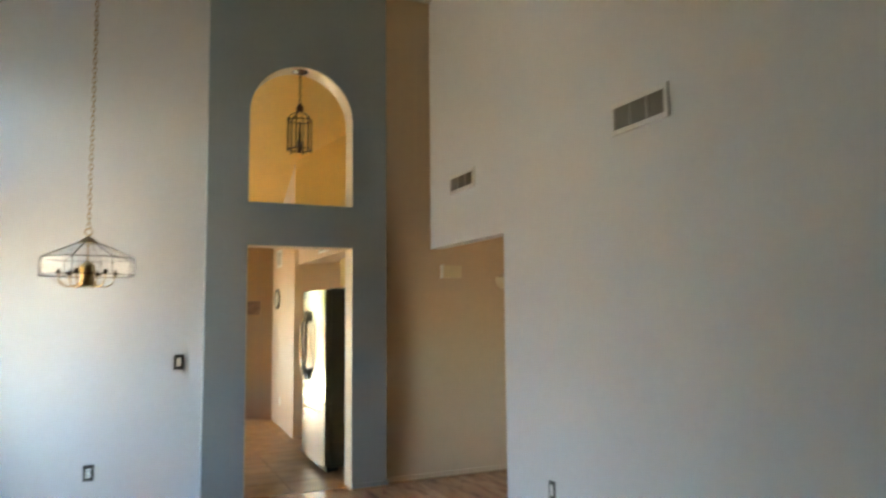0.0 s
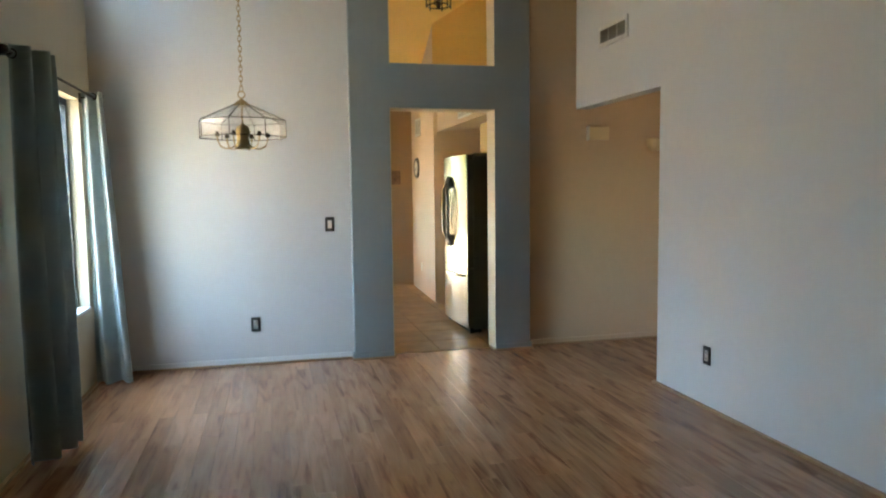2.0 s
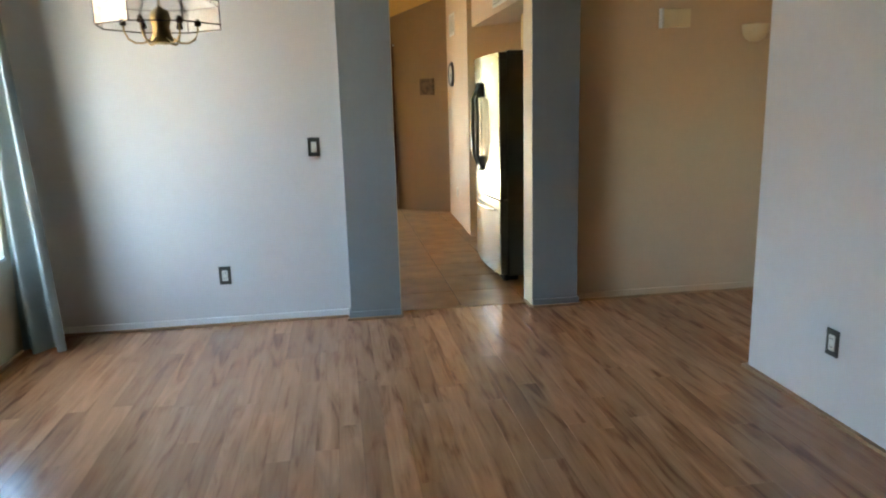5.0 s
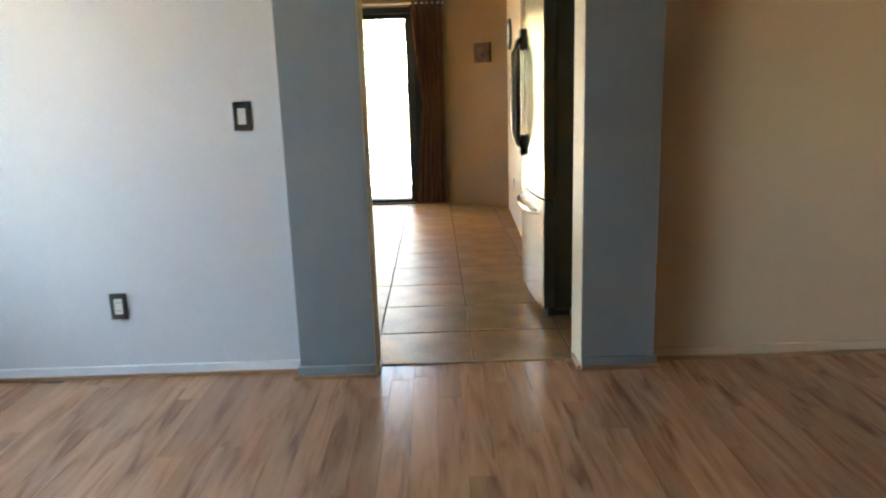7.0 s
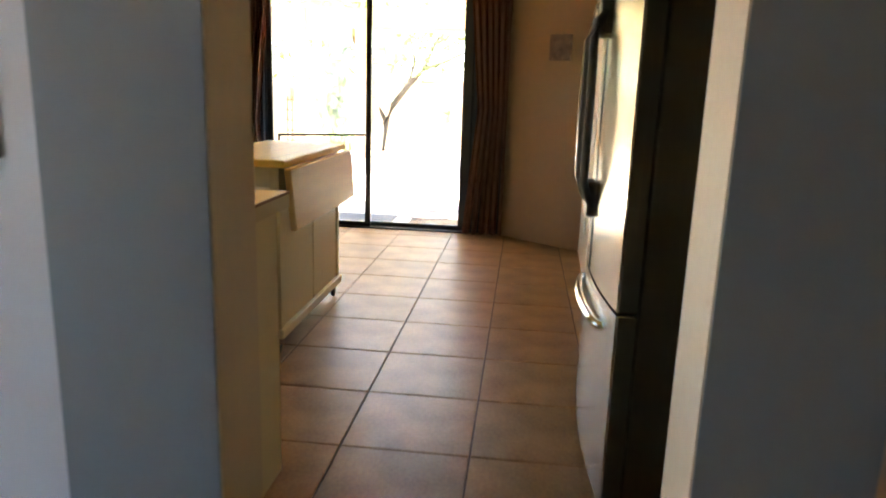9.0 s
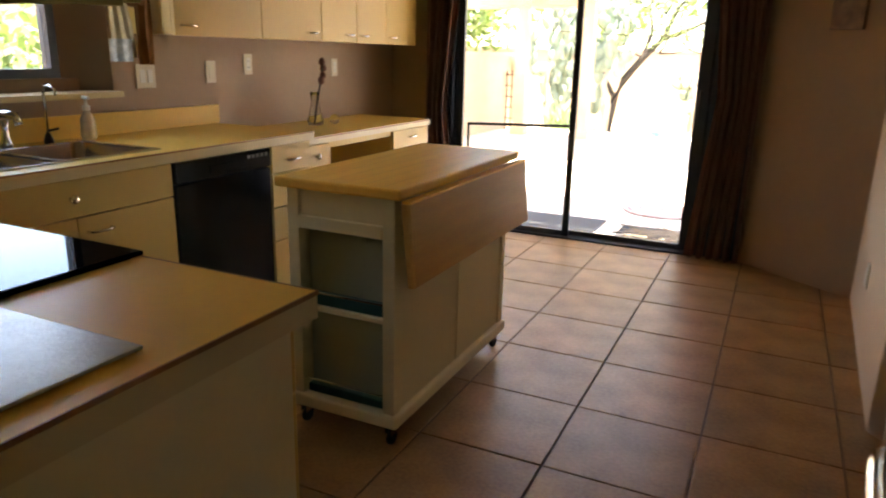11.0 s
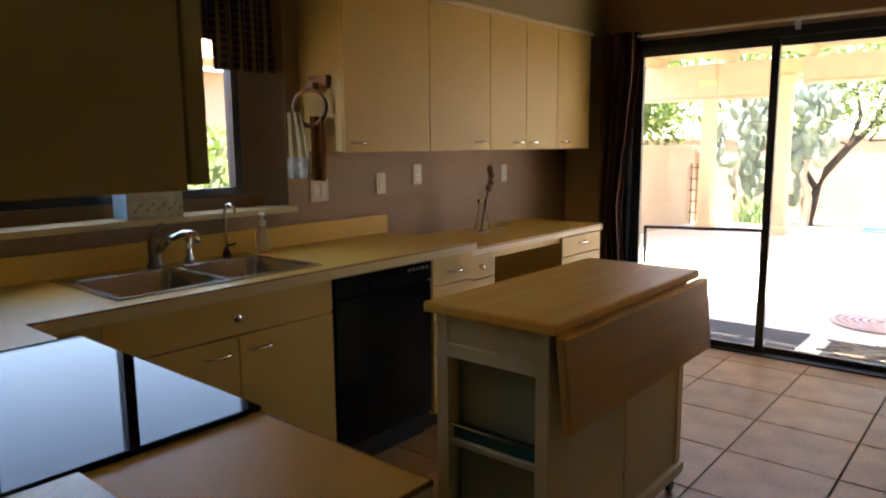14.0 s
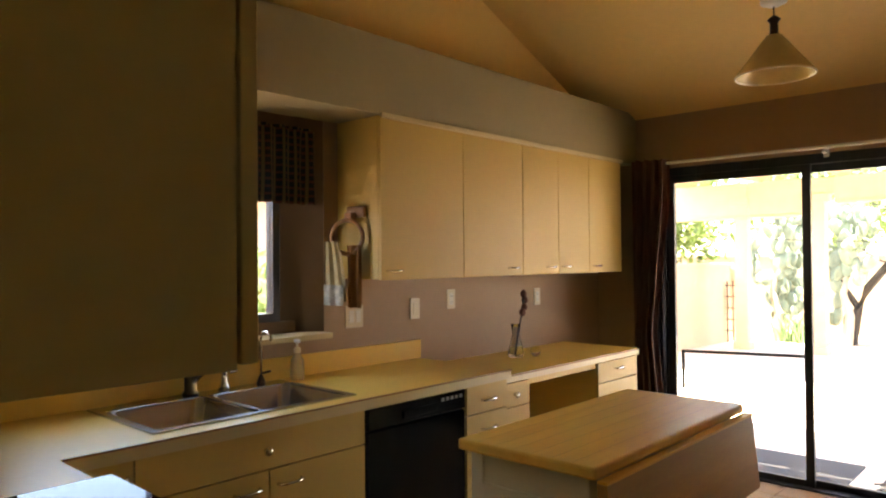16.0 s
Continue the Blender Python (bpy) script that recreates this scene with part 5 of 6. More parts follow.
# ---- kitchen: island cart ----
def island():
    x0, x1, y0, y1 = -1.378, -0.898, 1.692, 2.77
    zt = 0.918
    o = thing("kitchen_cart", (x0 + x1) / 2, (y0 + y1) / 2, 0, "white wheeled kitchen cart with butcher block top and drop leaf", "kitchen cart")
    part("top", bx(x0, y0, zt - 0.035, x1, y1, zt, bevel=0.008), M_BUTCHER, o, "butcher block top")
    for k in range(6):
        x = x0 + 0.01 + (x1 - x0 - 0.02) * (k + 1) / 7
        part("stave_joint", bx(x - 0.0005, y0 + 0.012, zt - 0.001, x + 0.0005, y1 - 0.012, zt + 0.0003), M_LEAF, o)
    a0, a1, b0, b1 = x0 + 0.03, x1 - 0.035, y0 + 0.03, y1 - 0.03
    zb, zu = 0.13, zt - 0.036
    for px, py in ((a0, b0), (a1 - 0.045, b0), (a0, b1 - 0.045), (a1 - 0.045, b1 - 0.045)):
        part("corner_post", bx(px, py, zb, px + 0.045, py + 0.045, zu, bevel=0.003), M_CARTW, o)
    part("plinth", bx(a0 - 0.014, b0 - 0.014, 0.085, a1 + 0.014, b1 + 0.014, 0.132, bevel=0.008), M_CARTW, o)
    part("end_panel", bx(a0 + 0.045, b0 + 0.006, 0.79, a1 - 0.045, b0 + 0.02, zu), M_CARTW, o)
    part("end_rail", bx(a0 + 0.045, b0 - 0.004, 0.745, a1 - 0.045, b0 + 0.02, 0.79, bevel=0.004), M_CARTW, o)
    part("shelf_rail", bx(a0 + 0.045, b0 + 0.002, 0.455, a1 - 0.045, b0 + 0.02, 0.475, bevel=0.003), M_CARTW, o)
    part("niche_back", bx(a0 + 0.045, b0 + 0.06, zb, a1 - 0.045, b0 + 0.072, zu), M_FROST, o, "pale green-grey niche back")
    part("shelf", bx(a0 + 0.046, b0 + 0.02, 0.455, a1 - 0.046, b0 + 0.06, 0.47), M_CARTW, o)
    part("niche_tray", bx(a0 + 0.05, b0 + 0.022, 0.471, a1 - 0.05, b0 + 0.058, 0.512, bevel=0.004), M_GREENP, o, "dark green plastic tray")
    part("guard_rail", tube(bmesh.new(), [(a0 + 0.04, b0 + 0.012, 0.52), (a1 - 0.04, b0 + 0.012, 0.52)], 0.004, 8), M_CHROME, o)
    part("guard_rail", tube(bmesh.new(), [(a0 + 0.04, b0 + 0.012, 0.19), (a1 - 0.04, b0 + 0.012, 0.19)], 0.004, 8), M_CHROME, o)
    part("lower_tray", bx(a0 + 0.05, b0 + 0.022, 0.133, a1 - 0.05, b0 + 0.058, 0.165, bevel=0.004), M_GREENP, o)
    mid_y = (b0 + b1) / 2 + 0.02
    for ya, yb in ((b0 + 0.045, mid_y), (mid_y, b1 - 0.045)):
        part("side_panel", bx(a1 - 0.03, ya + 0.002, zb, a1 - 0.008, yb - 0.002, zu, bevel=0.002), M_CARTW, o)
        part("back_panel", bx(a0 + 0.008, ya + 0.002, zb, a0 + 0.03, yb - 0.002, zu, bevel=0.002), M_CARTW, o)
    part("side_stile", bx(a1 - 0.028, mid_y - 0.012, zb, a1 - 0.004, mid_y + 0.012, zu), M_CARTW, o)
    part("far_panel", bx(a0 + 0.045, b1 - 0.03, zb, a1 - 0.045, b1 - 0.01, zu), M_CARTW, o)
    bm = bmesh.new()
    la, lb = y0 + 0.015, y1 + 0.03
    hull(bm, [(x1 - 0.008, la, zt - 0.044), (x1 + 0.022, la, zt - 0.04), (x1 + 0.022, lb, zt - 0.04), (x1 - 0.008, lb, zt - 0.044)],
         [(x1 + 0.02, la, 0.60), (x1 + 0.048, la, 0.605), (x1 + 0.048, lb, 0.605), (x1 + 0.02, lb, 0.60)])
    bmesh.ops.bevel(bm, geom=bm.edges[:], offset=0.005, segments=2, affect="EDGES")
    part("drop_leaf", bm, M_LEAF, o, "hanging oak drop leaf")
    # Added brighter strip: paints the light along the leaf's upper edge.
    part("lit_leaf_edge", bx(x1 - 0.006, la + 0.003, zt - 0.046, x1 + 0.026, lb - 0.003, zt - 0.0365, bevel=0.002), M_BUTCHER, o)
    for y in (la + 0.2, lb - 0.2):
        part("hinge", bx(x1 - 0.02, y - 0.03, zt - 0.05, x1 + 0.004, y + 0.03, zt - 0.046), M_NICKEL, o)
        part("leaf_support", bx(x1 - 0.03, y - 0.012, 0.63, x1 + 0.012, y + 0.012, zt - 0.05), M_CARTW, o)
    for px, py in ((a0 + 0.03, b0 + 0.03), (a1 - 0.03, b0 + 0.03), (a0 + 0.03, b1 - 0.03), (a1 - 0.03, b1 - 0.03)):
        cs = part("caster", boxes((px - 0.014, py - 0.016, 0.045, px - 0.011, py + 0.016, 0.085), (px + 0.011, py - 0.016, 0.045, px + 0.014, py + 0.016, 0.085), (px - 0.014, py - 0.016, 0.078, px + 0.014, py + 0.016, 0.086)), M_CHROME, o)
        bm = lathe(bmesh.new(), 0, 0, [(0.001, -0.009), (0.024, -0.009), (0.027, -0.005), (0.027, 0.005), (0.024, 0.009), (0.001, 0.009)], 16)
        bm.transform(pose(px, py + 0.008, 0.027, 0, 90, 0))
        part("wheel", bm, M_BLACKMAT, cs)
    return o


island()

# pendant lamp
LX, LY = -1.145, 4.0
pl = thing("pendant_lamp", LX, LY, kceil(LY), "amber glass cone pendant lamp on a short cord", "pendant light")
zc, zs = kceil(LY), 2.43
part("canopy", lathe(bmesh.new(), LX, LY, [(0.001, zc + 0.03), (0.07, zc + 0.03), (0.066, zc - 0.025), (0.03, zc - 0.042), (0.001, zc - 0.043)]), M_ROCKER, pl, smooth=True)
part("cord", tube(bmesh.new(), [(LX, LY, zc), (LX, LY, zs + 0.31)], 0.004, 6), M_IRON, pl)
part("socket", lathe(bmesh.new(), LX, LY, [(0.001, zs + 0.325), (0.012, zs + 0.32), (0.034, zs + 0.30), (0.02, zs + 0.282), (0.022, zs + 0.23), (0.04, zs + 0.20), (0.001, zs + 0.20)], 16), M_IRON, pl, smooth=True)
sh = part("shade", lathe(bmesh.new(), LX, LY, [(0.038, zs + 0.215), (0.07, zs + 0.175), (0.135, zs + 0.087), (0.192, zs + 0.015), (0.2, zs), (0.195, zs - 0.004), (0.187, zs + 0.011), (0.13, zs + 0.083), (0.064, zs + 0.17), (0.034, zs + 0.21)], 36), M_AMBER, pl, "amber glass cone shade", smooth=True)
part("shade_rim", ring(bmesh.new(), (LX, LY, zs), (0, 0, 1), 0.197, 0.0055, 40, 6), M_SCONCE, sh, smooth=True)
bm = bmesh.new()
bmesh.ops.create_uvsphere(bm, u_segments=12, v_segments=8, radius=0.03, matrix=pose(LX, LY, zs + 0.07))
part("bulb", bm, M_LGLASS, pl, smooth=True)

# ---- sliding door, its curtains ----
sd = thing("sliding_door", (S1 + S2) / 2, YF, 0, "dark bronze framed sliding glass door to the patio", "sliding door")
sd["kind"] = "structure"
ya, yb = YF + 0.02, YF + 0.12
w = 0.05
part("door_frame", boxes((S1, ya, 0.012, S1 + w, yb, 2.11), (S2 - w, ya, 0.012, S2, yb, 2.11), (S1, ya, 2.05, S2, yb, 2.11), (S1, ya - 0.03, -0.05, S2, yb, 0.012)), M_ALU, sd)
xm = -1.245
for a, b, y in ((S1 + w, xm + 0.03, YF + 0.05), (xm - 0.03, S2 - w, YF + 0.09)):
    pn = part("door_panel", boxes((a, y - 0.016, 0.012, a + w, y + 0.016, 2.05), (b - w, y - 0.016, 0.012, b, y + 0.016, 2.05), (a + w, y - 0.016, 0.012, b - w, y + 0.016, 0.05), (a + w, y - 0.016, 2.0, b - w, y + 0.016, 2.05)), M_ALU, sd)
    clear(part("pane", bx(a + w, y - 0.003, 0.05, b - w, y + 0.003, 2.0), M_PANE, pn))
part("security_bar", tube(bmesh.new(), [(-2.05, YF + 0.02, 0.805), (xm - 0.01, YF + 0.02, 0.835)], 0.011, 8), M_BLACKMAT, sd, "black security bar across one panel")
part("bar_bracket", boxes((-2.06, YF + 0.012, 0.54, -2.044, YF + 0.032, 0.815)), M_BLACKMAT, sd)
part("door_pull", bx(S2 - 0.075, YF + 0.02, 0.90, S2 - 0.045, YF + 0.074, 1.12, bevel=0.006), M_BLACKMAT, sd)
cr = thing("curtain_rod", -1.2, YF - 0.07, 2.14, "thin white curtain rod over the sliding door", "curtain rod")
part("pole", tube(bmesh.new(), [(-2.33, YF - 0.07, 2.135), (0.0, YF - 0.07, 2.135)], 0.011, 10), M_TRIM, cr)
part("bracket", boxes((-1.12, YF - 0.075, 2.10, -1.10, YF, 2.115), (-1.125, YF - 0.012, 2.08, -1.095, YF, 2.14)), M_TRIM, cr)
for x in (-2.3, -0.03):
    part("bracket", boxes((x - 0.01, YF - 0.075, 2.115, x + 0.01, YF, 2.125)), M_TRIM, cr)


def tied(v):
    """Width along the height: gathered a little at the tie."""
    return 0.62 + 0.38 * min(1.0, abs(v - 0.42) / 0.45)


c1 = thing("curtain", -2.24, YF - 0.07, 0, "russet striped curtain with dark lining beside the sliding door", "curtain", "kitchen curtains")
part("cloth", cloth(bmesh.new(), -2.335, YF - 0.17, -2.085, YF - 0.09, 0.015, 2.16, 4.5, 0.055, nx=80, pinch=tied), M_CURTR, c1, smooth=True)
part("lining", cloth(bmesh.new(), -2.34, YF - 0.035, -2.16, YF - 0.03, 0.02, 2.14, 4, 0.012, nx=50), M_CURTD, c1, smooth=True)
c2 = thing("curtain", -0.2, YF - 0.07, 0, "russet striped curtain gathered at the angled wall", "curtain", "kitchen curtains")
part("cloth", cloth(bmesh.new(), -0.02, YF - 0.075, -0.365, YF - 0.07, 0.015, 2.16, 6, 0.032, nx=90, pinch=lambda v: 0.72 + 0.28 * min(1.0, abs(v - 0.5) / 0.5)), M_CURTR, c2, smooth=True)
part("lining", cloth(bmesh.new(), -0.05, YF - 0.035, -0.33, YF - 0.03, 0.02, 2.14, 5, 0.012, nx=60), M_CURTD, c2, smooth=True)

# ---- patio ----
dm = thing("doormat", -1.55, 5.4, -0.05, "dark grey doormat outside the sliding door", "doormat")
part("pile", bx(-1.96, 5.06, -0.05, -1.12, 5.80, -0.035, bevel=0.004), M_MAT, dm)
rgx = thing("braided_rug", -0.7, 6.7, -0.05, "small pinkish oval braided rug on the patio", "rug")
for k in range(6):
    R = 0.065 + k * 0.068
    bm = ring(bmesh.new(), (0, 0, 0), (0, 0, 1), R, 0.03, 32, 6)
    bm.transform(pose(-0.77, 6.5, -0.038) @ Matrix.Diagonal((0.82, 0.84, 0.4, 1)))
    part("braid", bm, M_RUG, rgx, smooth=True)
tg2 = thing("twig_mat", -0.7, 5.65, -0.05, "rough mat of pale dry twigs on the patio", "mat")
part("backing", bx(-0.96, 5.2, -0.05, -0.3, 5.76, -0.046), M_MAT, tg2, "worn grey backing")
rng = random.Random(11)
for k in range(46):
    x, y, a = rng.uniform(-0.86, -0.4), rng.uniform(5.28, 5.68), rng.uniform(-0.9, 0.9)
    l = rng.uniform(0.08, 0.2)
    part("twig", tube(bmesh.new(), [(x - l * math.cos(a), y - l * math.sin(a), -0.043), (x, y + 0.01, -0.04), (x + l * math.cos(a), y + l * math.sin(a), -0.043)], 0.007, 5), M_BRANCH, tg2)


def post(x, y, z1, w=0.2):
    o = thing("patio_post", x, y, -0.05, "cream painted square patio post", "post", "patio posts")
    part("shaft", bx(x - w / 2, y - w / 2, -0.05, x + w / 2, y + w / 2, z1, bevel=0.01), M_PWOOD, o)
    part("footing", bx(x - w / 2 - 0.03, y - w / 2 - 0.03, -0.05, x + w / 2 + 0.03, y + w / 2 + 0.03, 0.08, bevel=0.01), M_PWOOD, o)
    part("capital", bx(x - w / 2 - 0.05, y - w / 2 - 0.05, z1 - 0.12, x + w / 2 + 0.05, y + w / 2 + 0.05, z1, bevel=0.01), M_PWOOD, o)
    return o


PY = 11.9
for x in (-4.1, -2.95, 0.6, 3.6):
    post(x, PY, 2.42)
pr = thing("patio_roof", 0, 8.5, 2.42, "cream timber patio roof, middle left unboarded to let sun in", "patio roof")
part("beam", bx(-5.2, PY - 0.1, 2.42, 5.0, PY + 0.1, 2.66, bevel=0.008), M_PWOOD, pr)
part("ledger", bx(-5.2, YF + WT + 0.002, 2.5, 5.0, YF + WT + 0.06, 2.70), M_PWOOD, pr)
for k in range(9):
    x = -5.0 + k * 1.2
    part("rafter", bx(x - 0.03, YF + WT + 0.06, 2.66, x + 0.03, PY + 0.3, 2.82), M_PWOOD, pr)
# Unseen boards added near the house to keep sun off the mat.
part("sun_block_boards", bx(-5.2, YF + WT + 0.06, 2.822, 5.0, 6.4, 2.85), M_PWOOD, pr)
# Boarded only over the outer part in view; the gap keeps the slab sunlit.
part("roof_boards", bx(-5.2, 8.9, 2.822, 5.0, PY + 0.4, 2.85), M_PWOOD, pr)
for x0, x1, drop in ((-5.2, -3.98, 0.30), (-3.95, -3.1, 0.30), (-2.7, 0.4, 0.12)):
    rs = thing("roll_shade", (x0 + x1) / 2, PY, 2.42, "pale woven shade rolled up under the patio beam", "roll shade", "patio shades")
    part("fabric", bx(x0, PY - 0.13, 2.42 - drop, x1, PY - 0.115, 2.67), M_SHADE, rs)
    part("roll", tube(bmesh.new(), [(x0, PY - 0.12, 2.41 - drop), (x1, PY - 0.12, 2.41 - drop)], 0.035, 10), M_SHADE, rs)


def garden_wall(x0, y0, x1, y1, h, label):
    o = thing("garden_wall", (x0 + x1) / 2, (y0 + y1) / 2, -0.12, label, "wall")
    d = Vector((x1 - x0, y1 - y0, 0)).normalized()
    n = Vector((-d.y, d.x, 0)) * 0.1
    a, b = Vector((x0, y0, 0)), Vector((x1, y1, 0))
    part("masonry", prism(bmesh.new(), [(p.x, p.y) for p in (a - n, b - n, b + n, a + n)], -0.12, h), M_STUCCO, o)
    n *= 1.3
    part("cap", prism(bmesh.new(), [(p.x, p.y) for p in (a - n, b - n, b + n, a + n)], h, h + 0.06), M_STUCCO, o)
    return o


garden_wall(-5.1, 5.3, -4.75, 12.9, 1.3, "tan stucco garden wall beside the patio")
garden_wall(-16, 16.0, 12, 16.4, 1.45, "tan stucco garden wall behind the plants")
garden_wall(-7.2, -8.0, -7.0, 5.2, 1.12, "low tan stucco wall outside the sink window")
tl = thing("trellis", -4.65, 12.62, -0.05, "dark wooden trellis leaning on the garden wall", "trellis")
for k in range(4):
    part("upright", bx(-4.83 + k * 0.1, 12.58, -0.05, -4.81 + k * 0.1, 12.6, 1.04), M_DARKWOOD, tl)
for k in range(5):
    part("crossbar", bx(-4.86, 12.6, 0.15 + k * 0.2, -4.48, 12.62, 0.17 + k * 0.2), M_DARKWOOD, tl)
garden_wall(-6.4, 12.85, -4.45, 12.95, 1.22, "tan stucco wall at the end of the patio")


def prickly_pear(x, y, n, seed, h, spread):
    """Pads grow out of pads: each new one stands on the upper rim of an older one."""
    o = thing("cactus", x, y, -0.12, "tall grey-green prickly pear cactus with flat pads", "cactus", "prickly pears")
    part("trunk", tube(bmesh.new(), [(x, y, -0.12), (x + 0.06, y, 0.4), (x - 0.04, y, 0.8), (x + 0.02, y, 1.1)], 0.07, 8, radii=[0.1, 0.075, 0.06, 0.04]), M_BRANCH, o)
    r = random.Random(seed)
    tips = [Vector((x + r.uniform(-0.25, 0.25), y + r.uniform(-0.2, 0.2), z)) for z in (0.25, 0.5, 0.75, 0.95, 1.1)]
    for k in range(n):
        p = r.choice(tips[-14:] if r.random() < 0.7 else tips)
        lean = r.uniform(-60, 60)
        s = r.uniform(0.075, 0.125)
        L = s * 1.5
        up = Vector((math.sin(radians(lean)), r.uniform(-0.2, 0.2), math.cos(radians(lean)))).normalized()
        c = p + up * L * 0.9
        if c.z > h or abs(c.x - x) > spread:
            continue
        bm = bmesh.new()
        bmesh.ops.create_icosphere(bm, subdivisions=2, radius=1, matrix=pose(c.x, c.y, c.z, r.uniform(-15, 15), lean, r.uniform(-60, 60)) @ Matrix.Diagonal((s, 0.022, L, 1)))
        part("pad", bm, M_CACTUS, o, smooth=True)
        tips.append(c + up * L * 0.85)
    return o


prickly_pear(-4.2, 13.8, 130, 5, 2.25, 0.5)
prickly_pear(-3.05, 13.9, 120, 8, 2.35, 0.55)
prickly_pear(-1.5, 15.0, 20, 9, 1.0, 0.5)


def blades(x, y, n, h, seed):
    r = random.Random(seed)
    bm = bmesh.new()
    for k in range(n):
        a, l = r.uniform(0, 6.28), r.uniform(0.5, 1.0) * h
        bxs, bys = x + r.uniform(-0.25, 0.25), y + r.uniform(-0.2, 0.2)
        pts = [(bxs + l * 0.45 * t * t * math.cos(a), bys + l * 0.45 * t * t * math.sin(a), -0.12 + l * t) for t in (0, 0.4, 0.75, 1)]
        tube(bm, pts, 0.02, 4, radii=[0.025, 0.022, 0.014, 0.003])
    return bm


al = thing("aloe_plant", -3.75, 13.3, -0.12, "clump of spiky green aloe leaves", "plant")
part("leaves", blades(-3.75, 13.35, 60, 0.6, 3), M_GRASS, al)


def tree(x, y, h, crown_z, rx, rz, n, seed, label, lean=0.0, leaf=0.12, group="garden trees", thick=1.0):
    o = thing("tree", x, y, -0.12, label, "tree", group)
    r = random.Random(seed)
    bm = bmesh.new()
    top = Vector((x + lean, y, h))
    tube(bm, [(x, y, -0.15), (x + lean * 0.15, y, h * 0.3), (x + lean * 0.55, y + 0.1, h * 0.6), tuple(top)], 0.12, 9, radii=[q * thick for q in (0.2, 0.15, 0.12, 0.07)])
    ends = []
    for k in range(11):
        a = 2 * math.pi * k / 11 + r.uniform(-0.3, 0.3)
        l = r.uniform(0.6, 1.0)
        s = Vector((x + lean * 0.5, y, h * 0.55)).lerp(top, r.random())
        e = Vector((x + lean + rx * l * math.cos(a), y + rx * l * 0.8 * math.sin(a), crown_z + rz * r.uniform(-0.6, 0.8)))
        m2 = s.lerp(e, 0.5) + Vector((r.uniform(-0.2, 0.2), r.uniform(-0.2, 0.2), 0.25))
        tube(bm, [s, m2, e], 0.04, 6, radii=[0.06, 0.035, 0.012])
        ends += [e, m2, s.lerp(e, 0.75)]
    part("trunk", bm, M_BARK, o)
    vs, fs = [], []
    for k in range(n):
        c = r.choice(ends) + Vector((r.gauss(0, rx * 0.22), r.gauss(0, rx * 0.22), r.gauss(0, rz * 0.28)))
        u = Vector((r.gauss(0, 1), r.gauss(0, 1), r.gauss(0, 1))).normalized()
        w_ = u.cross(Vector((r.gauss(0, 1), r.gauss(0, 1), r.gauss(0, 1)))).normalized()
        s = leaf * r.uniform(0.5, 1.2)
        i = len(vs)
        vs += [tuple(c - u * s), tuple(c + w_ * s * 0.35), tuple(c + u * s), tuple(c - w_ * s * 0.35)]
        fs.append((i, i + 1, i + 2, i + 3))
    me = bpy.data.meshes.new("crown")
    me.from_pydata([tuple(Vector(v) - ORIGIN[o.name]) for v in vs], [], fs)
    me.materials.append(M_LEAFG)
    cr_ = new("crown", me)
    cr_.parent = o
    return o


tree(-6.6, 13.6, 2.0, 2.2, 1.6, 1.0, 4200, 21, "leafy green tree behind the garden wall")


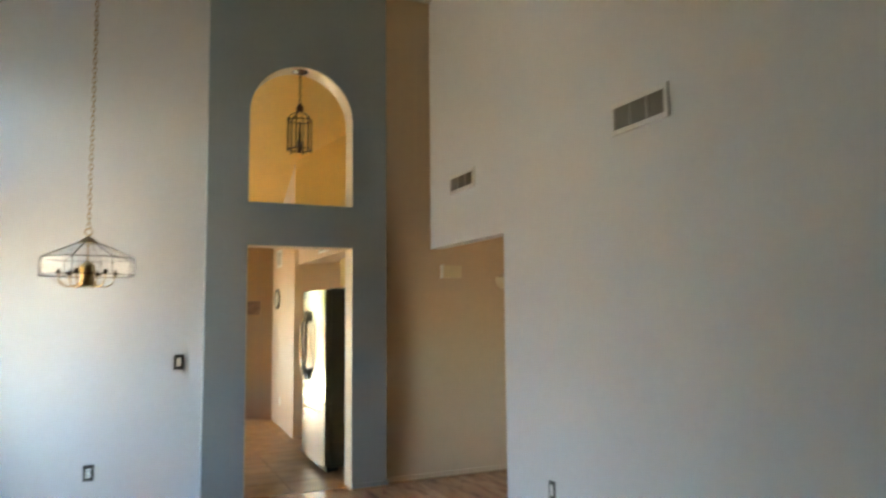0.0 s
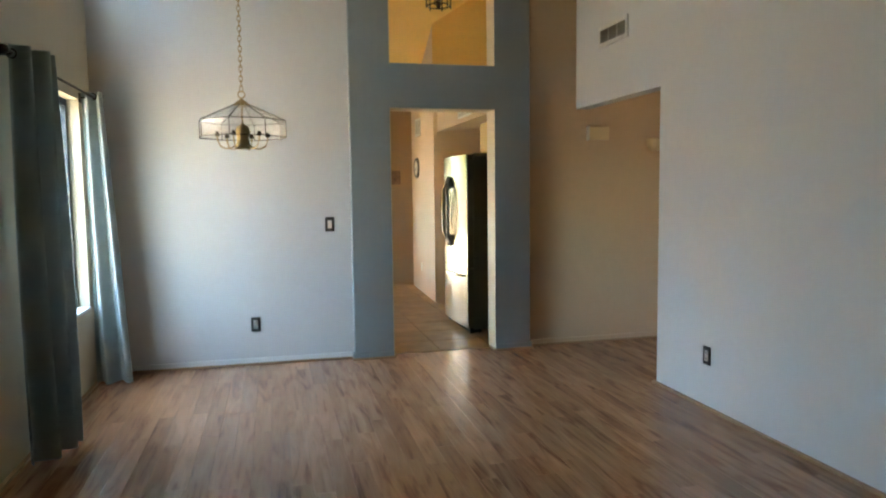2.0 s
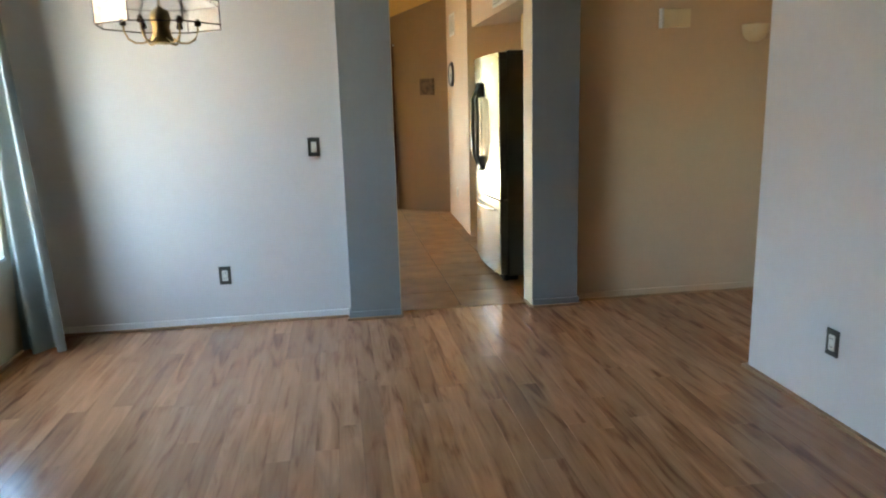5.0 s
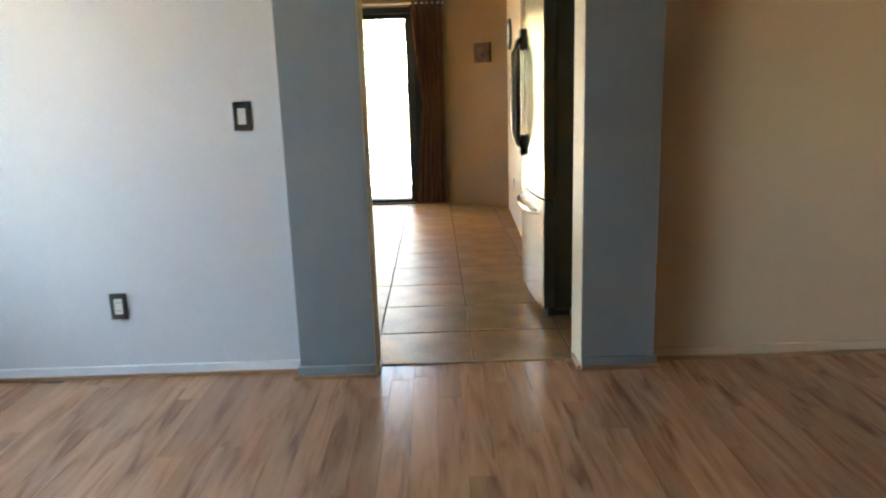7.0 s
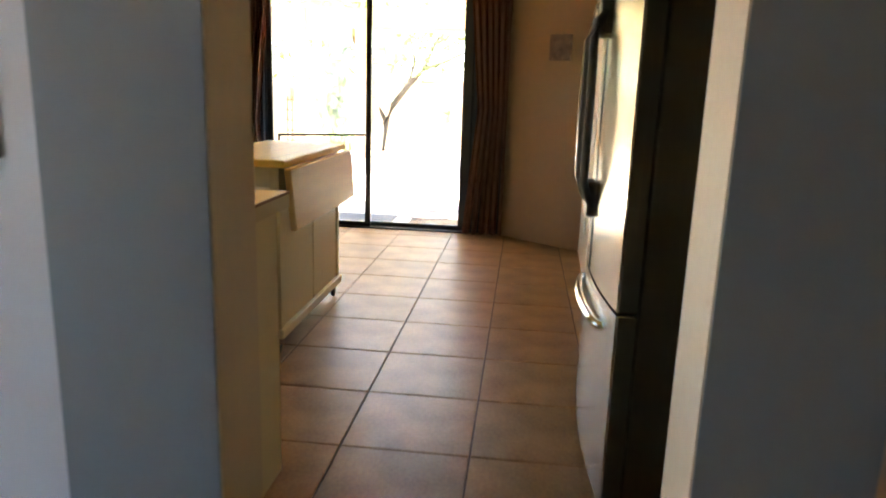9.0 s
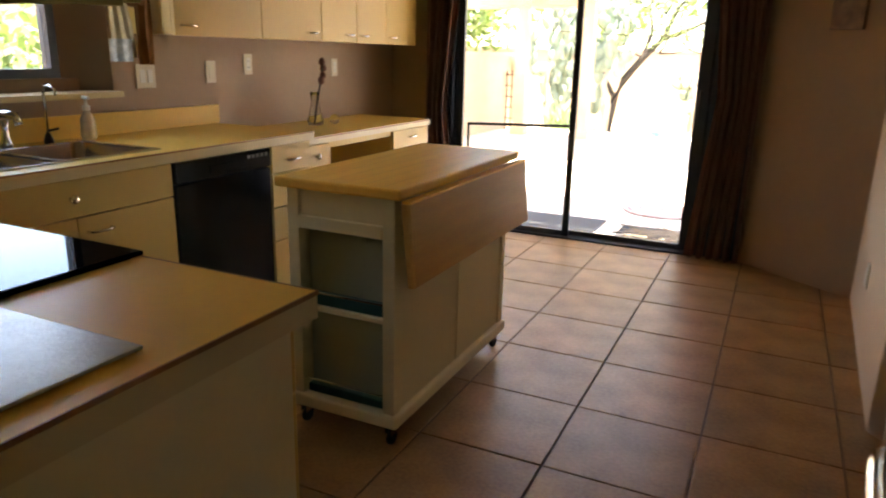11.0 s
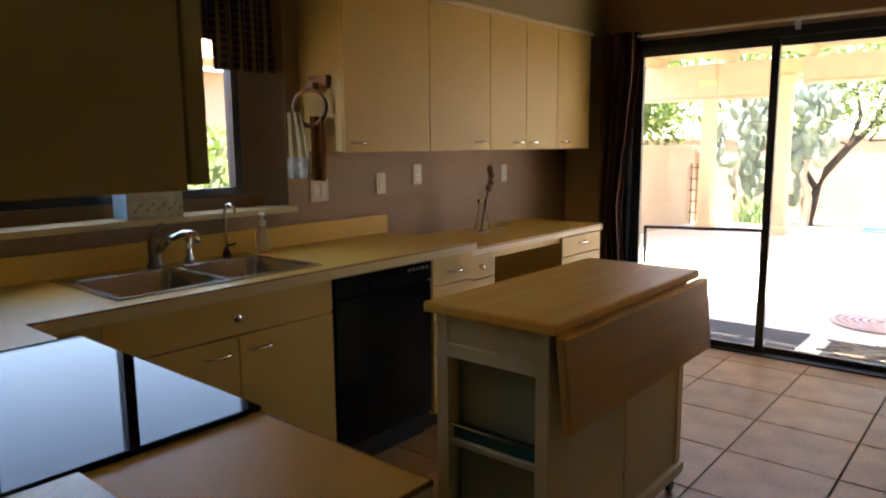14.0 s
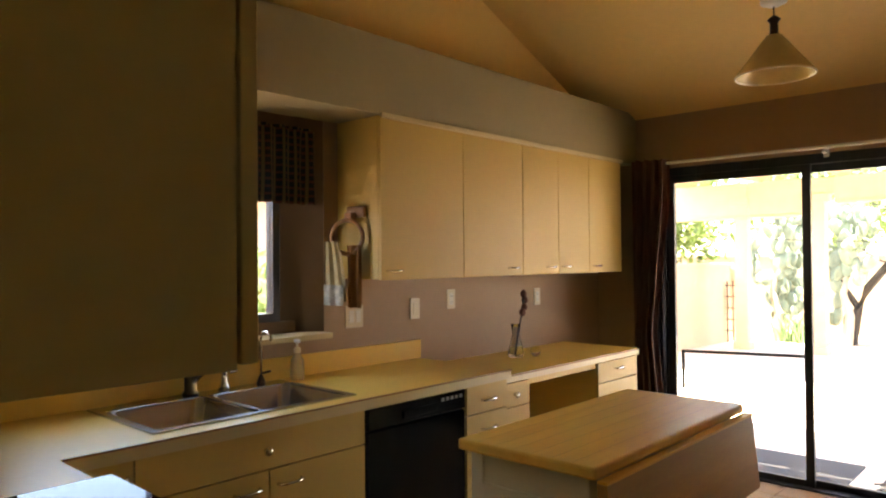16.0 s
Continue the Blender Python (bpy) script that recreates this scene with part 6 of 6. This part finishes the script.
def mesquite():
    """A leaning dark trunk that forks into crooked limbs with thin, sparse foliage."""
    o = thing("tree", -3.0, 14.2, -0.12, "dark crooked mesquite tree with sparse leaves", "tree", "garden trees")
    r = random.Random(22)
    limbs = [([(-3.05, 14.2, -0.15), (-2.95, 14.2, 0.45), (-2.76, 14.15, 0.9), (-2.42, 14.1, 1.33), (-2.08, 14.1, 1.68), (-1.85, 14.1, 2.25), (-1.5, 14.1, 2.7)], 0.1),
             ([(-2.42, 14.1, 1.33), (-2.3, 14.15, 1.85), (-2.4, 14.2, 2.3), (-2.15, 14.2, 2.75)], 0.05),
             ([(-2.08, 14.1, 1.68), (-1.6, 14.0, 1.85), (-1.1, 14.0, 2.1), (-0.6, 14.0, 2.15)], 0.05),
             ([(-2.9, 14.2, 0.5), (-3.35, 14.3, 1.2), (-3.9, 14.4, 1.75), (-4.25, 14.4, 2.1), (-4.4, 14.4, 2.6)], 0.06)]
    tips = []
    for pts, w in limbs:
        tips += [Vector(p) for p in pts[2:]]
        part("limb", tube(bmesh.new(), pts, w, 8, radii=[w * (1 - 0.75 * k / (len(pts) - 1)) for k in range(len(pts))]), M_BARK, o)
    for k in range(34):
        a = r.choice(tips)
        d = Vector((r.uniform(-0.7, 0.7), r.uniform(-0.3, 0.3), r.uniform(-0.1, 0.6)))
        b = a + d
        part("branch", tube(bmesh.new(), [a, a + d * 0.5 + Vector((0, 0, r.uniform(-0.08, 0.1))), b], 0.012, 5, radii=[0.02, 0.013, 0.005]), M_BARK, o)
        tips.append(b)
    vs, fs = [], []
    for k in range(5200):
        c = r.choice(tips[10:]) + Vector((r.gauss(0, 0.22), r.gauss(0, 0.2), r.gauss(0.1, 0.17)))
        if c.z < 1.5:
            continue
        u = Vector((r.gauss(0, 1), r.gauss(0, 1), r.gauss(0, 1))).normalized()
        w_ = u.orthogonal().normalized()
        s = r.uniform(0.02, 0.05)
        i = len(vs)
        vs += [tuple(c - u * s), tuple(c + w_ * s * 0.4), tuple(c + u * s), tuple(c - w_ * s * 0.4)]
        fs.append((i, i + 1, i + 2, i + 3))
    me = bpy.data.meshes.new("crown")
    me.from_pydata([tuple(Vector(v) - ORIGIN[o.name]) for v in vs], [], fs)
    me.materials.append(M_LEAFG)
    new("crown", me).parent = o


mesquite()
tree(-9.0, 18.5, 3.0, 3.6, 2.6, 1.4, 2200, 23, "tall green tree beyond the garden wall", leaf=0.18)
tree(2.6, 19.0, 3.0, 3.8, 2.8, 1.4, 2200, 24, "tall green tree beyond the garden wall", leaf=0.18)
tree(-4.6, 20.0, 2.6, 3.6, 2.6, 1.5, 2200, 25, "tall green tree beyond the garden wall", leaf=0.18)
cl = thing("clothes_line", -1.2, 12.6, 1.7, "thin dark line strung across the patio", "clothes line")
part("cord", tube(bmesh.new(), [(-4.1 + k * 0.47, 12.02 + 0.02 * k, 1.78 - 0.012 * k * (10 - k) * 0.35) for k in range(11)], 0.006, 5), M_IRON, cl)
hs = thing("garden_hose", -1.7, 12.9, -0.05, "green garden hose coiled on the patio", "hose")
part("coil", tube(bmesh.new(), [(-1.7 + 0.25 * math.cos(k * 0.4), 12.9 + 0.22 * math.sin(k * 0.4), -0.035 + 0.0015 * k) for k in range(40)] + [(-2.0, 13.3, 0.25), (-2.3, 14.8, 0.6), (-2.5, 15.75, 1.25)], 0.014, 6), M_HOSE, hs, smooth=True)

# outside the sink window: bush, flowers, neighbour's wall
bs = thing("shrub", -6.0, 2.6, -0.12, "green shrub outside the sink window", "shrub")


def clump(x, y, z, rx, ry, rz, n, seed, s):
    r = random.Random(seed)
    vs, fs = [], []
    for k in range(n):
        a, b = r.uniform(0, 6.28), r.random() ** 0.5
        c = Vector((x + rx * b * math.cos(a), y + ry * b * math.sin(a), z + rz * r.uniform(0, 1) * (1 - b * b * 0.7)))
        u = Vector((r.gauss(0, 1), r.gauss(0, 1), r.gauss(0, 1))).normalized()
        w_ = u.orthogonal().normalized()
        i = len(vs)
        vs += [tuple(c - u * s), tuple(c + w_ * s * 0.5), tuple(c + u * s), tuple(c - w_ * s * 0.5)]
        fs.append((i, i + 1, i + 2, i + 3))
    bm = bmesh.new()
    me = bpy.data.meshes.new("tmp")
    me.from_pydata(vs, [], fs)
    bm.from_mesh(me)
    bpy.data.meshes.remove(me)
    return bm


part("foliage", clump(-6.0, 4.3, -0.12, 0.7, 1.3, 1.9, 2600, 31, 0.07), M_LEAFG, bs)
fl = thing("flower_bush", -6.0, 2.2, -0.12, "flowering bush with orange-red blooms", "shrub")
part("foliage", clump(-6.2, 2.3, -0.12, 0.5, 0.7, 1.35, 1200, 32, 0.06), M_LEAFG, fl)
part("blooms", clump(-6.05, 2.3, 0.5, 0.5, 0.7, 0.95, 60, 33, 0.035), M_FLOWER, fl)
nb = thing("neighbour_house", -14, 4, -0.12, "pale stucco neighbouring house with tile roof", "house")
part("wall", bx(-16, -8, -0.12, -11, 9, 2.7), M_STUCCO, nb)
bm = bmesh.new()
hull(bm, [(-10.5, -8.4, 2.7), (-10.5, 9.4, 2.7), (-10.5, 9.4, 2.85), (-10.5, -8.4, 2.85)], [(-15, -8.4, 4.1), (-15, 9.4, 4.1), (-15, 9.4, 4.25), (-15, -8.4, 4.25)])
part("roof", bm, M_TILE, nb)
wnb = part("window", bx(-11.02, 2.0, 0.9, -10.98, 3.4, 2.1), M_TRIM, nb)
part("pane", bx(-10.978, 2.06, 0.96, -10.972, 3.34, 2.04), M_ALU, wnb)

# ---- floor planks and tiles ----
PW, PL = 0.098, 1.18
bm = bx(-PW / 2 + 0.0004, -PL / 2 + 0.0006, -0.012, PW / 2 - 0.0004, PL / 2 - 0.0006, 0.0)
me = bpy.data.meshes.new("plank")
bm.to_mesh(me)
bm.free()
me.materials.append(M_PLANK)
rest = bmesh.new()
rng = random.Random(7)
cols = int((5.0 - XL) / PW)
for i in range(cols):
    x = XL + PW * (i + 0.5)
    off = rng.random() * PL
    y_end = YW - 0.004 if not (DL < x < DR) else 0.062
    y = y_end - PL / 2 - off + PL
    while y + PL / 2 > YB:
        hi = min(y + PL / 2, y_end)
        lo = max(y - PL / 2, YB if x < XR + 0.12 else -5.5)
        if hi > lo + 0.05:
            if x < XR and hi > -4.9 and hi - lo > PL - 0.01:
                ob = new("plank", me)
                ob.location = (x, y, 0)
                ob.parent = floor
            elif x < XR + 2.4 and hi > -6.0:
                part("plank", bx(x - PW / 2 + 0.0004, lo + 0.0006, -0.012, x + PW / 2 - 0.0004, hi - 0.0006, 0.0), M_PLANK, floor)
            else:
                box(rest, x - PW / 2 + 0.0004, lo + 0.0006, -0.012, x + PW / 2 - 0.0004, hi - 0.0006, 0.0)
        y -= PL
tagged(part("planks", rest, M_PLANK, floor), kind="stuff")

g = 0.0035
bm = box(bmesh.new(), -TILE / 2 + g, -TILE / 2 + g, -0.01, TILE / 2 - g, TILE / 2 - g, 0.0, bevel=0.0025)
tme = bpy.data.meshes.new("tile")
bm.to_mesh(tme)
bm.free()
tme.materials.append(M_TILE)
for i in range(-6, 5):
    for j in range(-6, 6):
        xa, ya_ = -0.452 + i * TILE, 2.795 + j * TILE
        xb, yb_ = xa + TILE, ya_ + TILE
        if xb < XL or ya_ > YF + 0.03 or yb_ < 0.1:
            continue
        if ya_ > 0.095 and yb_ < YF + 0.02:
            ob = new("tile", tme)
            ob.location = ((xa + xb) / 2, (ya_ + yb_) / 2, 0)
            ob.parent = floor_k
        else:
            lo, hi = max(ya_, 0.095), min(yb_, YF + 0.02)
            if hi - lo > 0.03:
                part("tile", bx(xa + g, lo + g, -0.01, xb - g, hi - g, 0.0, bevel=0.0025), M_TILE, floor_k)
